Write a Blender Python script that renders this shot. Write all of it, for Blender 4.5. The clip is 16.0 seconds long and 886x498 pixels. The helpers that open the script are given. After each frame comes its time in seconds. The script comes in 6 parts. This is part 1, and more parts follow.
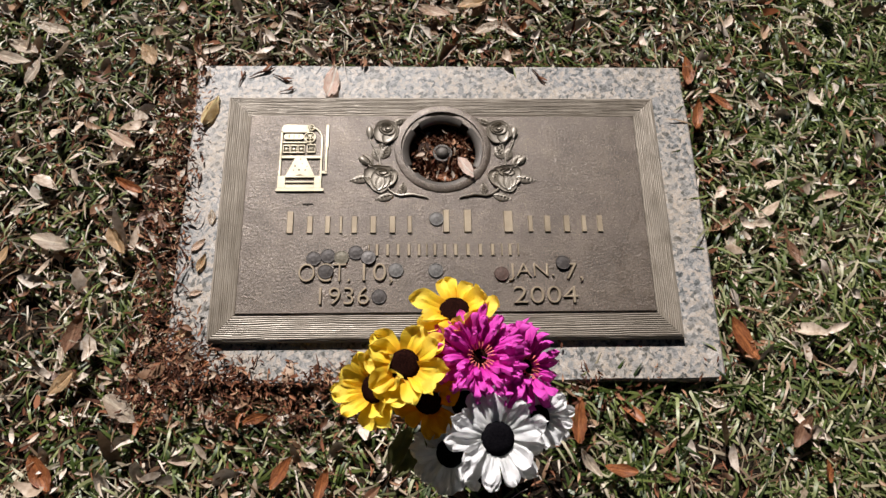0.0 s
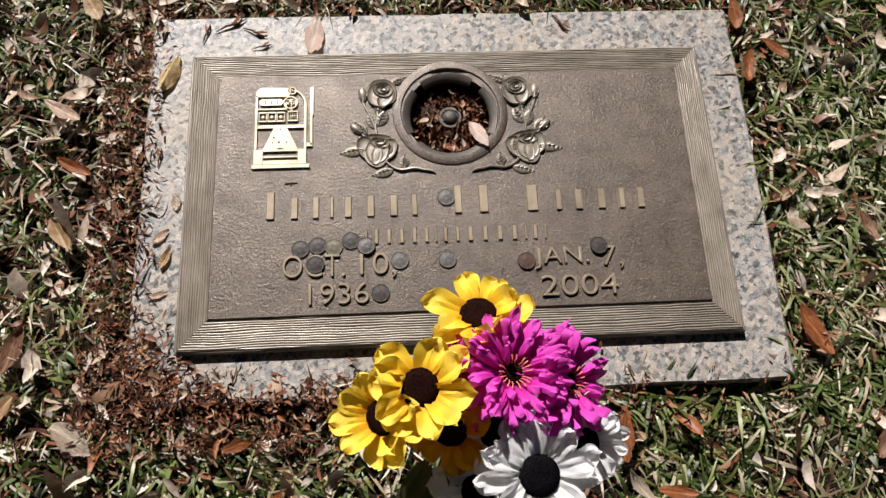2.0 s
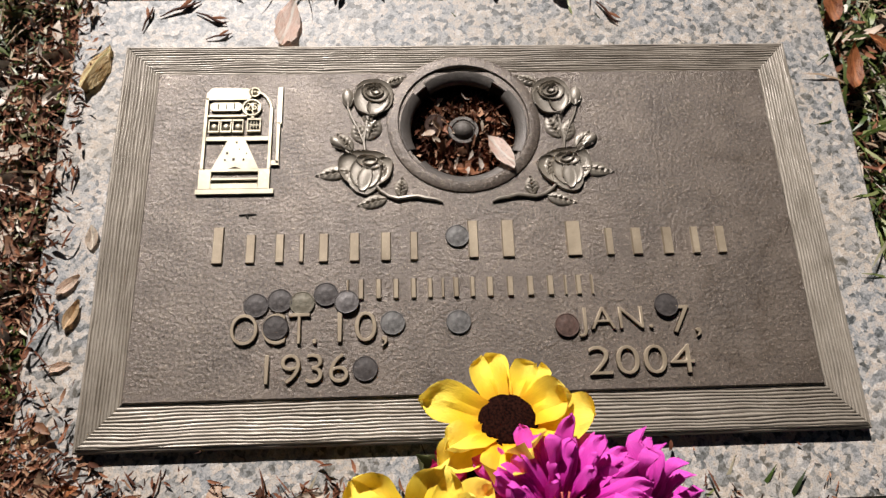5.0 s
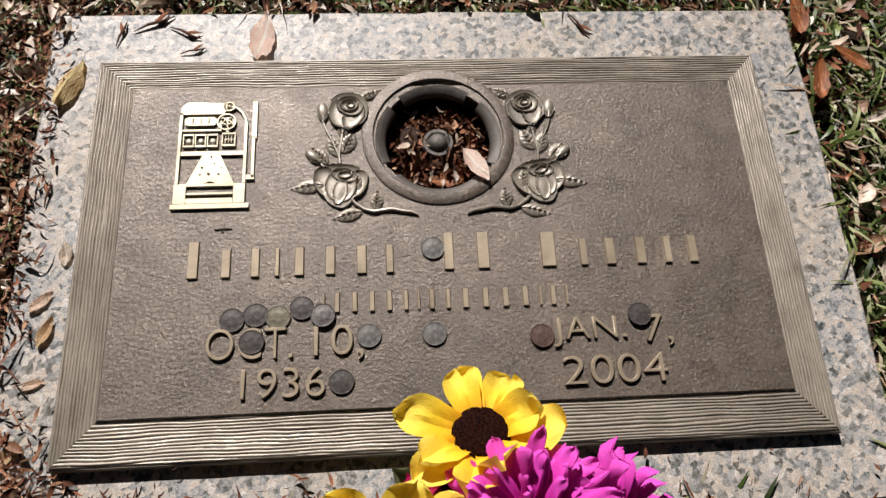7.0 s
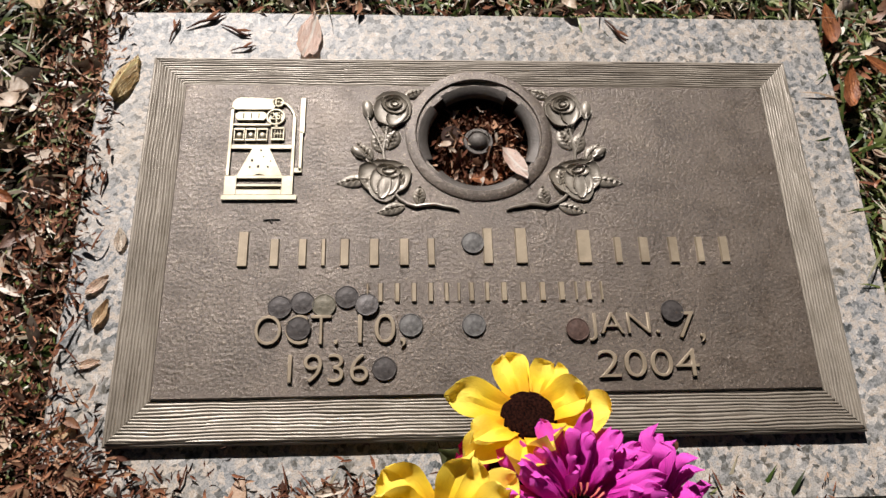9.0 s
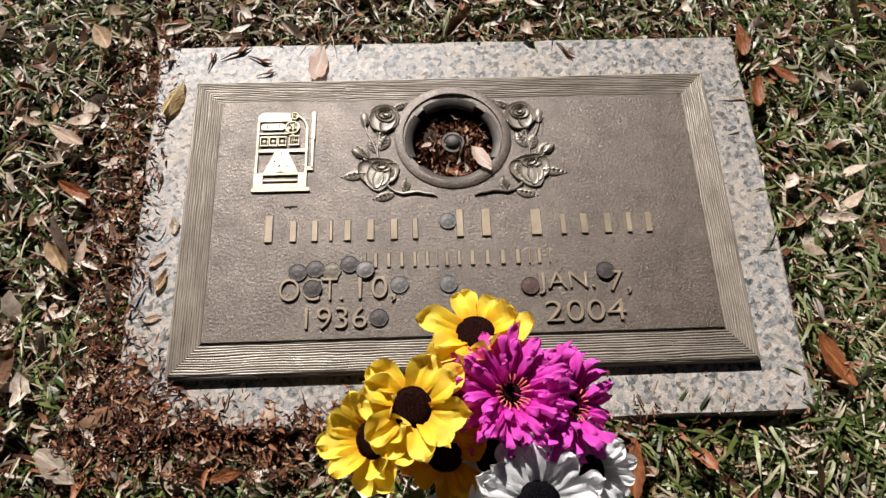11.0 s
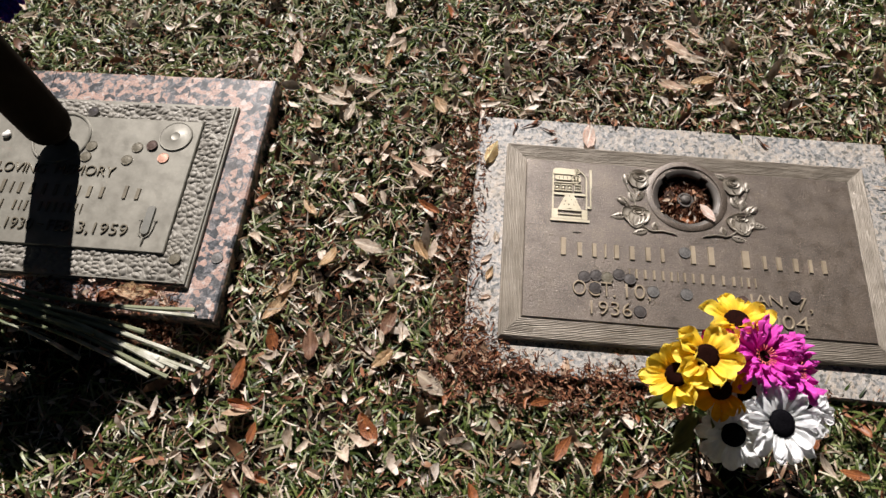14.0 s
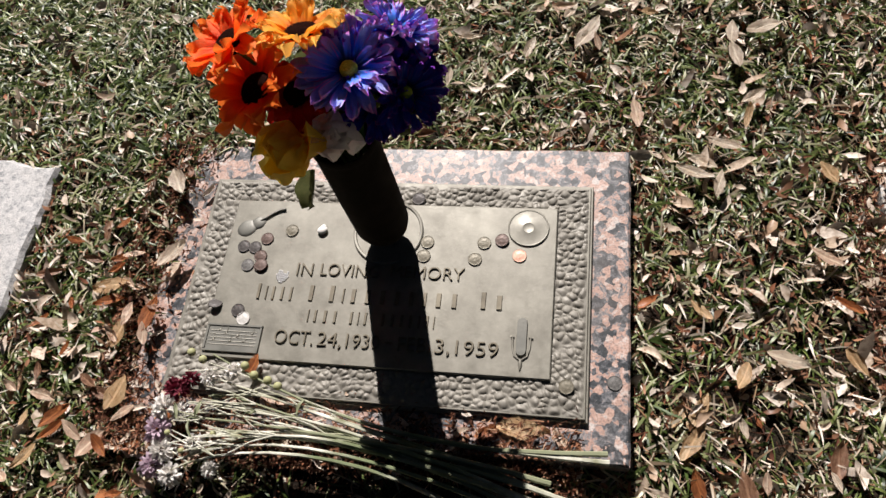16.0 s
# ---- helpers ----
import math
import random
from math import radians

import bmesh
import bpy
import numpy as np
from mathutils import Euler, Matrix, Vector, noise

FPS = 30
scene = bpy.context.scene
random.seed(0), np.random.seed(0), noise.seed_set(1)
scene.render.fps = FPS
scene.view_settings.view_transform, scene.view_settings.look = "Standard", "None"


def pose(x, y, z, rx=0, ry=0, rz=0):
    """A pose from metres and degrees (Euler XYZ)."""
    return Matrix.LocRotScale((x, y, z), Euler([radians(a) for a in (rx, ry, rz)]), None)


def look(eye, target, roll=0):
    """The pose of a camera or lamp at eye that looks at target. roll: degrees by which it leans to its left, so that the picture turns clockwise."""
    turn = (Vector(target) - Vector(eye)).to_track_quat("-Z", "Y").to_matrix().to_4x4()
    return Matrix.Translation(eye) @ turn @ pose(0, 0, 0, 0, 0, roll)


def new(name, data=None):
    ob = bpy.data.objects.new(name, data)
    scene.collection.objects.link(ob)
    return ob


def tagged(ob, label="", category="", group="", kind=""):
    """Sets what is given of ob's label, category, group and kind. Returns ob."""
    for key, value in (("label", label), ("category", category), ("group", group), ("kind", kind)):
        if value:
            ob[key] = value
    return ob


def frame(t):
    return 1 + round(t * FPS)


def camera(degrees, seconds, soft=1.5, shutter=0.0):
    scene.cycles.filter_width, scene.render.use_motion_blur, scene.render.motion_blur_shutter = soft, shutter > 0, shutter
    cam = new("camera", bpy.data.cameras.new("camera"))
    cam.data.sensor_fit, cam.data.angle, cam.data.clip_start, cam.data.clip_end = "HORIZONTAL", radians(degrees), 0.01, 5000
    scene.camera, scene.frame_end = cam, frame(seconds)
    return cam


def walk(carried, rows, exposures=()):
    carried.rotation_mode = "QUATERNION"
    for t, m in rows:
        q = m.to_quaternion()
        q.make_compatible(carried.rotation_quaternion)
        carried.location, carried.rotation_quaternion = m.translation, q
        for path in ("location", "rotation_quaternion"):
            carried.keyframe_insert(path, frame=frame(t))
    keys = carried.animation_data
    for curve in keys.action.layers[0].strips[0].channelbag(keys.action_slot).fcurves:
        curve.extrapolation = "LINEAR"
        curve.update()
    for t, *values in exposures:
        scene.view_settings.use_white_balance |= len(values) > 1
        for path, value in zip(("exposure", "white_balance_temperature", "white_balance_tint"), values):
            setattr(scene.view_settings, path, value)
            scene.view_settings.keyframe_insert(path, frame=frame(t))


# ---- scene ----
cam = camera(64.0, 16.0, soft=1.5)
PATH = [
    (0, (-0.042, -0.378, 0.909), (0.037, 0.308, -0.968), 5.9),
    (0.5, (-0.047, -0.371, 0.874), (0.041, 0.269, -1.018), 6.6),
    (1, (-0.053, -0.355, 0.846), (0.044, 0.257, -1.056), 7.2),
    (1.5, (-0.062, -0.339, 0.813), (0.042, 0.261, -1.092), 7.6),
    (2, (-0.061, -0.306, 0.77), (0.046, 0.29, -1.136), 7.7),
    (2.5, (-0.063, -0.266, 0.715), (0.048, 0.328, -1.191), 7.8),
    (3, (-0.056, -0.235, 0.642), (0.04, 0.377, -1.26), 6.4),
    (3.5, (-0.055, -0.231, 0.585), (0.049, 0.434, -1.299), 7.1),
    (5.8, (-0.047, -0.217, 0.577), (0.045, 0.462, -1.302), 6.1),
    (6, (-0.043, -0.219, 0.577), (0.062, 0.465, -1.299), 7.1),
    (6.5, (-0.032, -0.218, 0.582), (0.094, 0.469, -1.292), 8.2),
    (7, (-0.046, -0.218, 0.583), (0.095, 0.47, -1.29), 9.1),
    (7.5, (-0.054, -0.219, 0.583), (0.072, 0.474, -1.288), 8.0),
    (8, (-0.067, -0.223, 0.583), (0.051, 0.474, -1.288), 7.9),
    (8.5, (-0.075, -0.227, 0.584), (0.041, 0.474, -1.285), 8.3),
    (8.7, (-0.075, -0.228, 0.588), (0.042, 0.47, -1.283), 8.6),
    (10.8, (-0.046, -0.316, 0.721), (0.025, 0.42, -1.137), 3.5),
    (11, (-0.042, -0.331, 0.74), (0.017, 0.412, -1.116), 2.6),
    (11.5, (-0.033, -0.364, 0.784), (0.01, 0.384, -1.07), 1.1),
    (12, (-0.041, -0.394, 0.808), (-0.008, 0.342, -1.051), 1.2),
    (12.5, (-0.046, -0.415, 0.822), (-0.024, 0.298, -1.046), 2.0),
    (13, (-0.054, -0.428, 0.852), (-0.025, 0.283, -1.017), 3.4),
    (13.5, (-0.165, -0.462, 0.961), (-0.142, 0.311, -0.883), 6.3),
    (14, (-0.368, -0.535, 1.054), (-0.424, 0.335, -0.746), 1.1),
    (14.5, (-0.563, -0.577, 1.107), (-0.72, 0.407, -0.627), -4.6),
    (15, (-0.717, -0.486, 1.044), (-0.934, 0.512, -0.675), -7.5),
    (15.5, (-0.838, -0.376, 0.981), (-1.045, 0.553, -0.778), -8.9),
    (16, (-0.892, -0.338, 0.955), (-1.08, 0.503, -0.85), -8.8),
]
walk(cam, [(t, look(eye, target, roll)) for t, eye, target, roll in PATH],
     [(0.0, -0.08), (3.5, 0.0), (8.7, 0.0), (13.0, 0.0), (14.4, 0.15), (16.0, 0.15)])

# ---- world and sun ----
SUN_EL, SUN_AZ = 39.8, -16.4          # azimuth from +y, clockwise
world = bpy.data.worlds.new("sky_world")
scene.world = world
world.use_nodes = True
_nt = world.node_tree
_sky = _nt.nodes.new("ShaderNodeTexSky")
_sky.sky_type, _sky.sun_disc = "NISHITA", False
_sky.sun_elevation, _sky.sun_rotation = radians(SUN_EL), radians(SUN_AZ)
_nt.links.new(_sky.outputs[0], _nt.nodes["Background"].inputs[0])
_nt.nodes["Background"].inputs[1].default_value = 0.0050
sun = new("sun", bpy.data.lights.new("sun", "SUN"))
sun.data.energy, sun.data.angle, sun.data.color = 6.85, radians(0.53), (1.0, 0.935, 0.905)
_d = Vector((math.sin(radians(SUN_AZ)) * math.cos(radians(SUN_EL)), math.cos(radians(SUN_AZ)) * math.cos(radians(SUN_EL)), math.sin(radians(SUN_EL))))
sun.matrix_world = look(_d * 20, (0, 0, 0))


# ---- materials ----
class Mat:
    """A principled material with short-hand for procedural inputs."""

    def __init__(self, name, rough=0.6, metal=0.0, spec=0.5):
        self.m = bpy.data.materials.new(name)
        self.m.use_nodes = True
        self.nt = self.m.node_tree
        self.b = self.nt.nodes["Principled BSDF"]
        self.b.inputs["Roughness"].default_value = rough
        self.b.inputs["Metallic"].default_value = metal
        self.b.inputs["Specular IOR Level"].default_value = spec
        self.co = self.nt.nodes.new("ShaderNodeTexCoord")

    def node(self, kind, **ins):
        n = self.nt.nodes.new(kind)
        for k, v in ins.items():
            n.inputs[k.replace("_", " ")].default_value = v
        return n

    def link(self, a, b):
        self.nt.links.new(a, b)

    def stretched(self, scale, space="Object"):
        mp = self.nt.nodes.new("ShaderNodeMapping")
        mp.inputs["Scale"].default_value = scale
        self.link(self.co.outputs[space], mp.inputs["Vector"])
        return mp.outputs[0]

    def noise(self, scale, detail=3.0, vec=None, rough=0.55):
        n = self.node("ShaderNodeTexNoise", Scale=scale, Detail=detail, Roughness=rough)
        self.link(vec or self.co.outputs["Object"], n.inputs["Vector"])
        return n.outputs["Fac"]

    def voronoi(self, scale, feature="F1", out="Distance", vec=None, rand=1.0):
        n = self.node("ShaderNodeTexVoronoi", Scale=scale, Randomness=rand)
        n.feature = feature
        self.link(vec or self.co.outputs["Object"], n.inputs["Vector"])
        return n.outputs[out]

    def ramp(self, fac, stops, hard=False):
        n = self.nt.nodes.new("ShaderNodeValToRGB")
        if hard:
            n.color_ramp.interpolation = "CONSTANT"
        el = n.color_ramp.elements
        while len(el) < len(stops):
            el.new(0.5)
        for e, (p, c) in zip(el, stops):
            e.position = p
            e.color = (*c, 1) if len(c) == 3 else c
        self.link(fac, n.inputs[0])
        return n.outputs[0]

    def mix(self, fac, a, b, mode="MIX"):
        n = self.nt.nodes.new("ShaderNodeMix")
        n.data_type, n.blend_type = "RGBA", mode
        for sock, v in ((n.inputs[0], fac), (n.inputs[6], a), (n.inputs[7], b)):
            if hasattr(v, "links"):
                self.link(v, sock)
            else:
                sock.default_value = v if isinstance(v, float) else (*v, 1)
        return n.outputs[2]

    def math(self, op, a, b=0.0):
        n = self.nt.nodes.new("ShaderNodeMath")
        n.operation = op
        for sock, v in zip(n.inputs, (a, b)):
            if hasattr(v, "links"):
                self.link(v, sock)
            else:
                sock.default_value = v
        return n.outputs[0]

    def color(self, c):
        if hasattr(c, "links"):
            self.link(c, self.b.inputs["Base Color"])
        else:
            self.b.inputs["Base Color"].default_value = (*c, 1)
        return self

    def rough(self, r):
        self.link(r, self.b.inputs["Roughness"])
        return self

    def bump(self, height, dist=0.001, strength=1.0):
        n = self.node("ShaderNodeBump", Strength=strength, Distance=dist)
        self.link(height, n.inputs["Height"])
        self.link(n.outputs[0], self.b.inputs["Normal"])
        return self

    def thin(self, share=0.35, tint=None):
        """Lets some light through, as leaves and petals do."""
        t = self.nt.nodes.new("ShaderNodeBsdfTranslucent")
        src = self.b.inputs["Base Color"]
        if src.links:
            self.link(src.links[0].from_socket, t.inputs[0])
        else:
            t.inputs[0].default_value = src.default_value
        mx = self.node("ShaderNodeMixShader", Fac=share)
        self.link(self.b.outputs[0], mx.inputs[1])
        self.link(t.outputs[0], mx.inputs[2])
        self.link(mx.outputs[0], self.nt.nodes["Material Output"].inputs[0])
        return self

    def island(self):
        return self.nt.nodes.new("ShaderNodeNewGeometry").outputs["Random Per Island"]

    def each(self):
        return self.nt.nodes.new("ShaderNodeObjectInfo").outputs["Random"]

    def place(self):
        return self.nt.nodes.new("ShaderNodeNewGeometry").outputs["Position"]


def granite(name, stops, grain, stain, blocky=0.2, rough=0.42):
    k = Mat(name, rough)
    warp = k.noise(70, 3)
    wv = k.nt.nodes.new("ShaderNodeVectorMath")
    wv.operation = "MULTIPLY_ADD"
    k.link(warp, wv.inputs[0])
    wv.inputs[1].default_value = (0.012, 0.012, 0.012)
    k.link(k.co.outputs["Object"], wv.inputs[2])
    v = k.voronoi(grain, out="Color", vec=wv.outputs[0])
    sep = k.nt.nodes.new("ShaderNodeSeparateColor")
    k.link(v, sep.inputs[0])
    cn = k.node("ShaderNodeTexNoise", Scale=grain * 0.9, Detail=5.0, Roughness=0.62, Distortion=1.2)
    k.link(k.co.outputs["Object"], cn.inputs["Vector"])
    fac = k.math("ADD", k.math("MULTIPLY", sep.outputs[0], blocky), k.math("MULTIPLY", cn.outputs["Fac"], 1.04 - blocky))
    base = k.ramp(fac, stops)
    fine = k.ramp(k.noise(grain * 4, 2), [(0.32, (0.55, 0.55, 0.56)), (0.5, (1, 1, 1)), (0.72, (1.15, 1.12, 1.1))])
    c = k.mix(1.0, base, fine, "MULTIPLY")
    st = k.ramp(k.noise(5.5, 5, rough=0.7), [(0.45, (0, 0, 0)), (0.75, (1, 1, 1))])
    c = k.mix(k.math("MULTIPLY", st, 0.36), c, stain)
    k.color(c)
    k.bump(k.noise(420, 2), 0.0004, 0.5)
    return k.m


MAT_GRANITE = granite("grey_granite", [(0.28, (0.05, 0.055, 0.055)), (0.37, (0.16, 0.17, 0.17)), (0.46, (0.29, 0.295, 0.295)), (0.55, (0.39, 0.38, 0.36)), (0.64, (0.45, 0.385, 0.32)), (0.74, (0.55, 0.53, 0.50))], 200, (0.40, 0.29, 0.15), 0.40, 0.48)
MAT_GRANITE_PINK = granite("pink_granite", [(0.36, (0.035, 0.04, 0.045)), (0.46, (0.11, 0.115, 0.125)), (0.52, (0.25, 0.245, 0.25)), (0.56, (0.42, 0.27, 0.22)), (0.66, (0.50, 0.34, 0.28)), (0.74, (0.55, 0.50, 0.47))], 92, (0.22, 0.18, 0.15), 0.36, 0.35)
MAT_GRANITE_PALE = granite("weathered_granite", [(0.3, (0.22, 0.23, 0.24)), (0.5, (0.48, 0.48, 0.48)), (0.7, (0.62, 0.61, 0.6))], 130, (0.4, 0.36, 0.3), 0.2, 0.6)


def bronze(name, dark, light, rough=0.42, grit=900, depth=0.0005, metal=0.55, fleck=0.2, spec=0.5, sparks=0):
    k = Mat(name, rough, metal, spec)
    mottled = k.noise(16, 8, rough=0.72)
    c = k.ramp(mottled, [(0.32, dark), (0.66, light)])
    g = k.noise(grit, 5, rough=0.72)
    c = k.mix(k.ramp(g, [(0.56, (0, 0, 0)), (0.72, (fleck, fleck, fleck))]), c, tuple(min(1.0, v * 2.1) for v in light))
    if sparks:
        # pale dots paint the sparkle of the rough metal into its colour
        dots = k.voronoi(sparks)
        lit = k.math("MULTIPLY", k.ramp(dots, [(0.10, (1, 1, 1)), (0.24, (0, 0, 0))]), k.ramp(k.noise(60, 3), [(0.45, (0, 0, 0)), (0.65, (1, 1, 1))]))
        c = k.mix(lit, c, tuple(min(1.0, v * 3.2) for v in light))
        pits = k.ramp(k.noise(sparks * 0.8, 3), [(0.30, (0.45, 0.45, 0.45)), (0.5, (1, 1, 1))])
        c = k.mix(1.0, c, pits, "MULTIPLY")
    k.color(c)
    k.rough(k.ramp(k.noise(45, 4), [(0.3, (rough - 0.1,) * 3), (0.7, (rough + 0.12,) * 3)]))
    if sparks:
        # crinkled sand-cast skin: fine grain over small wandering folds
        folds = k.voronoi(330, "SMOOTH_F1")
        g = k.math("ADD", k.math("MULTIPLY", g, 0.95), k.math("MULTIPLY", folds, 0.22))
    k.bump(g, depth, 0.8)
    return k.m


MAT_PANEL = bronze("sand_cast_bronze", (0.071, 0.054, 0.040), (0.157, 0.123, 0.093), 0.42, 330, 0.0010, 0.35, 1.0, 1.0, 520)
MAT_BORDER = bronze("ridged_bronze", (0.190, 0.163, 0.127), (0.328, 0.287, 0.232), 0.44, 500, 0.0003, 0.3, 0.2, 0.9)
MAT_RING = bronze("dark_cast_bronze", (0.062, 0.054, 0.047), (0.125, 0.11, 0.096), 0.5, 420, 0.0008, 0.3)
MAT_RELIEF = bronze("relief_bronze", (0.145, 0.125, 0.098), (0.33, 0.29, 0.23), 0.42, 600, 0.0003, 0.3, 0.3, 1.0)
MAT_LETTER = bronze("letter_bronze", (0.22, 0.175, 0.12), (0.40, 0.33, 0.235), 0.45, 400, 0.0001, 0.35)
MAT_BRASS = bronze("polished_brass", (0.38, 0.34, 0.25), (0.48, 0.44, 0.34), 0.52, 300, 0.0001, 0.85)
MAT_OLIVE = bronze("verdigris_bronze", (0.165, 0.155, 0.127), (0.275, 0.262, 0.22), 0.45, 200, 0.0002, 0.3, 0.12)
MAT_OLIVE_BORDER = bronze("hammered_bronze", (0.15, 0.138, 0.115), (0.265, 0.247, 0.21), 0.58, 300, 0.0004, 0.15, 0.1, 0.6)
MAT_OLIVE_RELIEF = bronze("grey_relief_bronze", (0.12, 0.12, 0.105), (0.20, 0.195, 0.17), 0.5, 300, 0.0002, 0.3, 0.1)
MAT_OLIVE_LETTER = bronze("olive_letter_bronze", (0.10, 0.085, 0.06), (0.20, 0.175, 0.125), 0.5, 300, 0.0001, 0.3, 0.1)
# base colour set near black to keep the vase's side away from the sun dark
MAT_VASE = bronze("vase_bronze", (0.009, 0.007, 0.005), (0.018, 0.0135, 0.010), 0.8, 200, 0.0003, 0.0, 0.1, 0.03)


def coin_mat(name, a, b, metal=0.25):
    k = Mat(name, 0.42, metal)
    k.color(k.mix(k.ramp(k.noise(420, 4), [(0.35, (0, 0, 0)), (0.65, (1, 1, 1))]), a, b))
    n = k.noise(380, 3)
    k.bump(n, 0.0005, 0.6)
    return k.m


COIN_GREY = coin_mat("weathered_nickel", (0.085, 0.08, 0.077), (0.16, 0.155, 0.145))
COIN_DARK = coin_mat("dull_zinc", (0.040, 0.035, 0.033), (0.080, 0.070, 0.065))
COIN_BROWN = coin_mat("oxidised_copper", (0.065, 0.04, 0.032), (0.12, 0.075, 0.06))
COIN_COPPER = coin_mat("bright_copper", (0.50, 0.25, 0.17), (0.62, 0.36, 0.27))
COIN_OLIVE = coin_mat("tarnished_brass", (0.10, 0.09, 0.062), (0.165, 0.145, 0.105))
COIN_PALE = coin_mat("pale_nickel", (0.50, 0.48, 0.45), (0.62, 0.6, 0.56))

_k = Mat("humus_soil", 0.95, 0, 0.2)
_near = _k.mix(_k.ramp(_k.noise(9, 5, _k.place()), [(0.35, (0, 0, 0)), (0.65, (1, 1, 1))]), _k.ramp(_k.noise(160, 4, _k.place()), [(0.3, (0.005, 0.003, 0.002)), (0.7, (0.034, 0.018, 0.011))]), _k.ramp(_k.noise(120, 4, _k.place()), [(0.3, (0.006, 0.005, 0.003)), (0.7, (0.034, 0.026, 0.015))]))
# past the cut grass that is built blade by blade, turf colour on the ground itself
_turf = _k.mix(_k.ramp(_k.noise(1.7, 5, _k.place()), [(0.38, (0, 0, 0)), (0.62, (1, 1, 1))]), _k.ramp(_k.noise(70, 5, _k.place()), [(0.32, (0.010, 0.016, 0.004)), (0.55, (0.055, 0.085, 0.018)), (0.7, (0.20, 0.21, 0.09))]), _k.ramp(_k.noise(60, 5, _k.place()), [(0.32, (0.016, 0.011, 0.006)), (0.55, (0.10, 0.085, 0.045)), (0.7, (0.34, 0.28, 0.20))]))
_far = _k.nt.nodes.new("ShaderNodeVectorMath")
_far.operation = "DISTANCE"
_k.link(_k.place(), _far.inputs[0])
_far.inputs[1].default_value = (-0.55, 0.2, 0.0)
_k.color(_k.mix(_k.ramp(_k.math("DIVIDE", _k.math("ADD", _far.outputs["Value"], _k.noise(2.5, 3, _k.place())), 6.0), [(0.29, (0, 0, 0)), (0.42, (1, 1, 1))]), _near, _turf))
_k.bump(_k.noise(220, 4, _k.place()), 0.006, 1.0)
MAT_SOIL = _k.m

_k = Mat("living_grass", 0.42, 0, 0.42)
_iso = _k.island()
_green = _k.ramp(_iso, [(0.0, (0.014, 0.024, 0.006)), (0.3, (0.052, 0.086, 0.016)), (0.52, (0.112, 0.146, 0.034)), (0.71, (0.205, 0.250, 0.072)), (0.86, (0.37, 0.36, 0.22)), (0.95, (0.56, 0.49, 0.36)), (1.0, (0.20, 0.10, 0.05))])
_dry = _k.ramp(_iso, [(0.0, (0.05, 0.08, 0.018)), (0.35, (0.13, 0.18, 0.05)), (0.6, (0.32, 0.31, 0.19)), (0.85, (0.54, 0.48, 0.36)), (1.0, (0.26, 0.14, 0.07))])
_k.color(_k.mix(_k.ramp(_k.noise(3.2, 3, _k.place()), [(0.48, (0, 0, 0)), (0.74, (0.65, 0.65, 0.65))]), _green, _dry))
MAT_GRASS = _k.thin(0.14).m

_k = Mat("dry_straw", 0.45, 0, 0.5)
_k.color(_k.ramp(_k.island(), [(0.0, (0.08, 0.04, 0.022)), (0.35, (0.26, 0.18, 0.10)), (0.7, (0.50, 0.42, 0.32)), (1.0, (0.72, 0.66, 0.56))]))
MAT_STRAW = _k.thin(0.15).m


def leaf_colour(k, pick):
    c = k.ramp(pick, [(0.0, (0.14, 0.065, 0.036)), (0.09, (0.26, 0.13, 0.07)), (0.20, (0.42, 0.28, 0.18)), (0.40, (0.60, 0.49, 0.38)), (0.60, (0.69, 0.59, 0.49)), (0.92, (0.79, 0.71, 0.62)), (0.96, (0.40, 0.16, 0.06)), (1.0, (0.30, 0.09, 0.03))])
    blot = k.ramp(k.noise(130, 4, k.place()), [(0.35, (0.62, 0.56, 0.5)), (0.6, (1, 1, 1))])
    return k.mix(1.0, c, blot, "MULTIPLY")


_k = Mat("dead_leaf", 0.48, 0, 0.5)
_k.color(leaf_colour(_k, _k.island()))
_k.bump(_k.noise(500, 3, _k.place()), 0.0006, 0.6)
MAT_LEAF = _k.thin(0.12).m
_k = Mat("bark_crumb", 0.85, 0, 0.2)
_k.color(_k.ramp(_k.island(), [(0.0, (0.03, 0.013, 0.008)), (0.4, (0.11, 0.040, 0.022)), (0.75, (0.24, 0.10, 0.052)), (1.0, (0.42, 0.27, 0.17))]))
MAT_CRUMB = _k.m


def dead_leaf_mat(name, a, b):
    k = Mat(name, 0.45, 0, 0.5)
    vein = k.noise(60, 4, k.stretched((1, 4, 1)))
    c = k.mix(k.ramp(vein, [(0.35, (0, 0, 0)), (0.65, (1, 1, 1))]), a, b)
    k.color(k.mix(k.ramp(k.noise(300, 2), [(0.6, (0, 0, 0)), (0.75, (0.5, 0.5, 0.5))]), c, tuple(v * 0.4 for v in a)))
    axes = k.nt.nodes.new("ShaderNodeSeparateXYZ")
    k.link(k.co.outputs["Generated"], axes.inputs[0])
    rib = k.ramp(k.math("ABSOLUTE", k.math("SUBTRACT", axes.outputs[1], 0.5)), [(0.03, (0.55, 0.55, 0.55)), (0.07, (0, 0, 0))])
    src = k.b.inputs["Base Color"].links[0].from_socket
    k.color(k.mix(rib, src, tuple(min(1.0, v * 1.35) for v in b)))
    k.bump(k.noise(260, 3, k.stretched((0.5, 3, 1))), 0.0010, 0.9)
    return k.thin(0.12).m


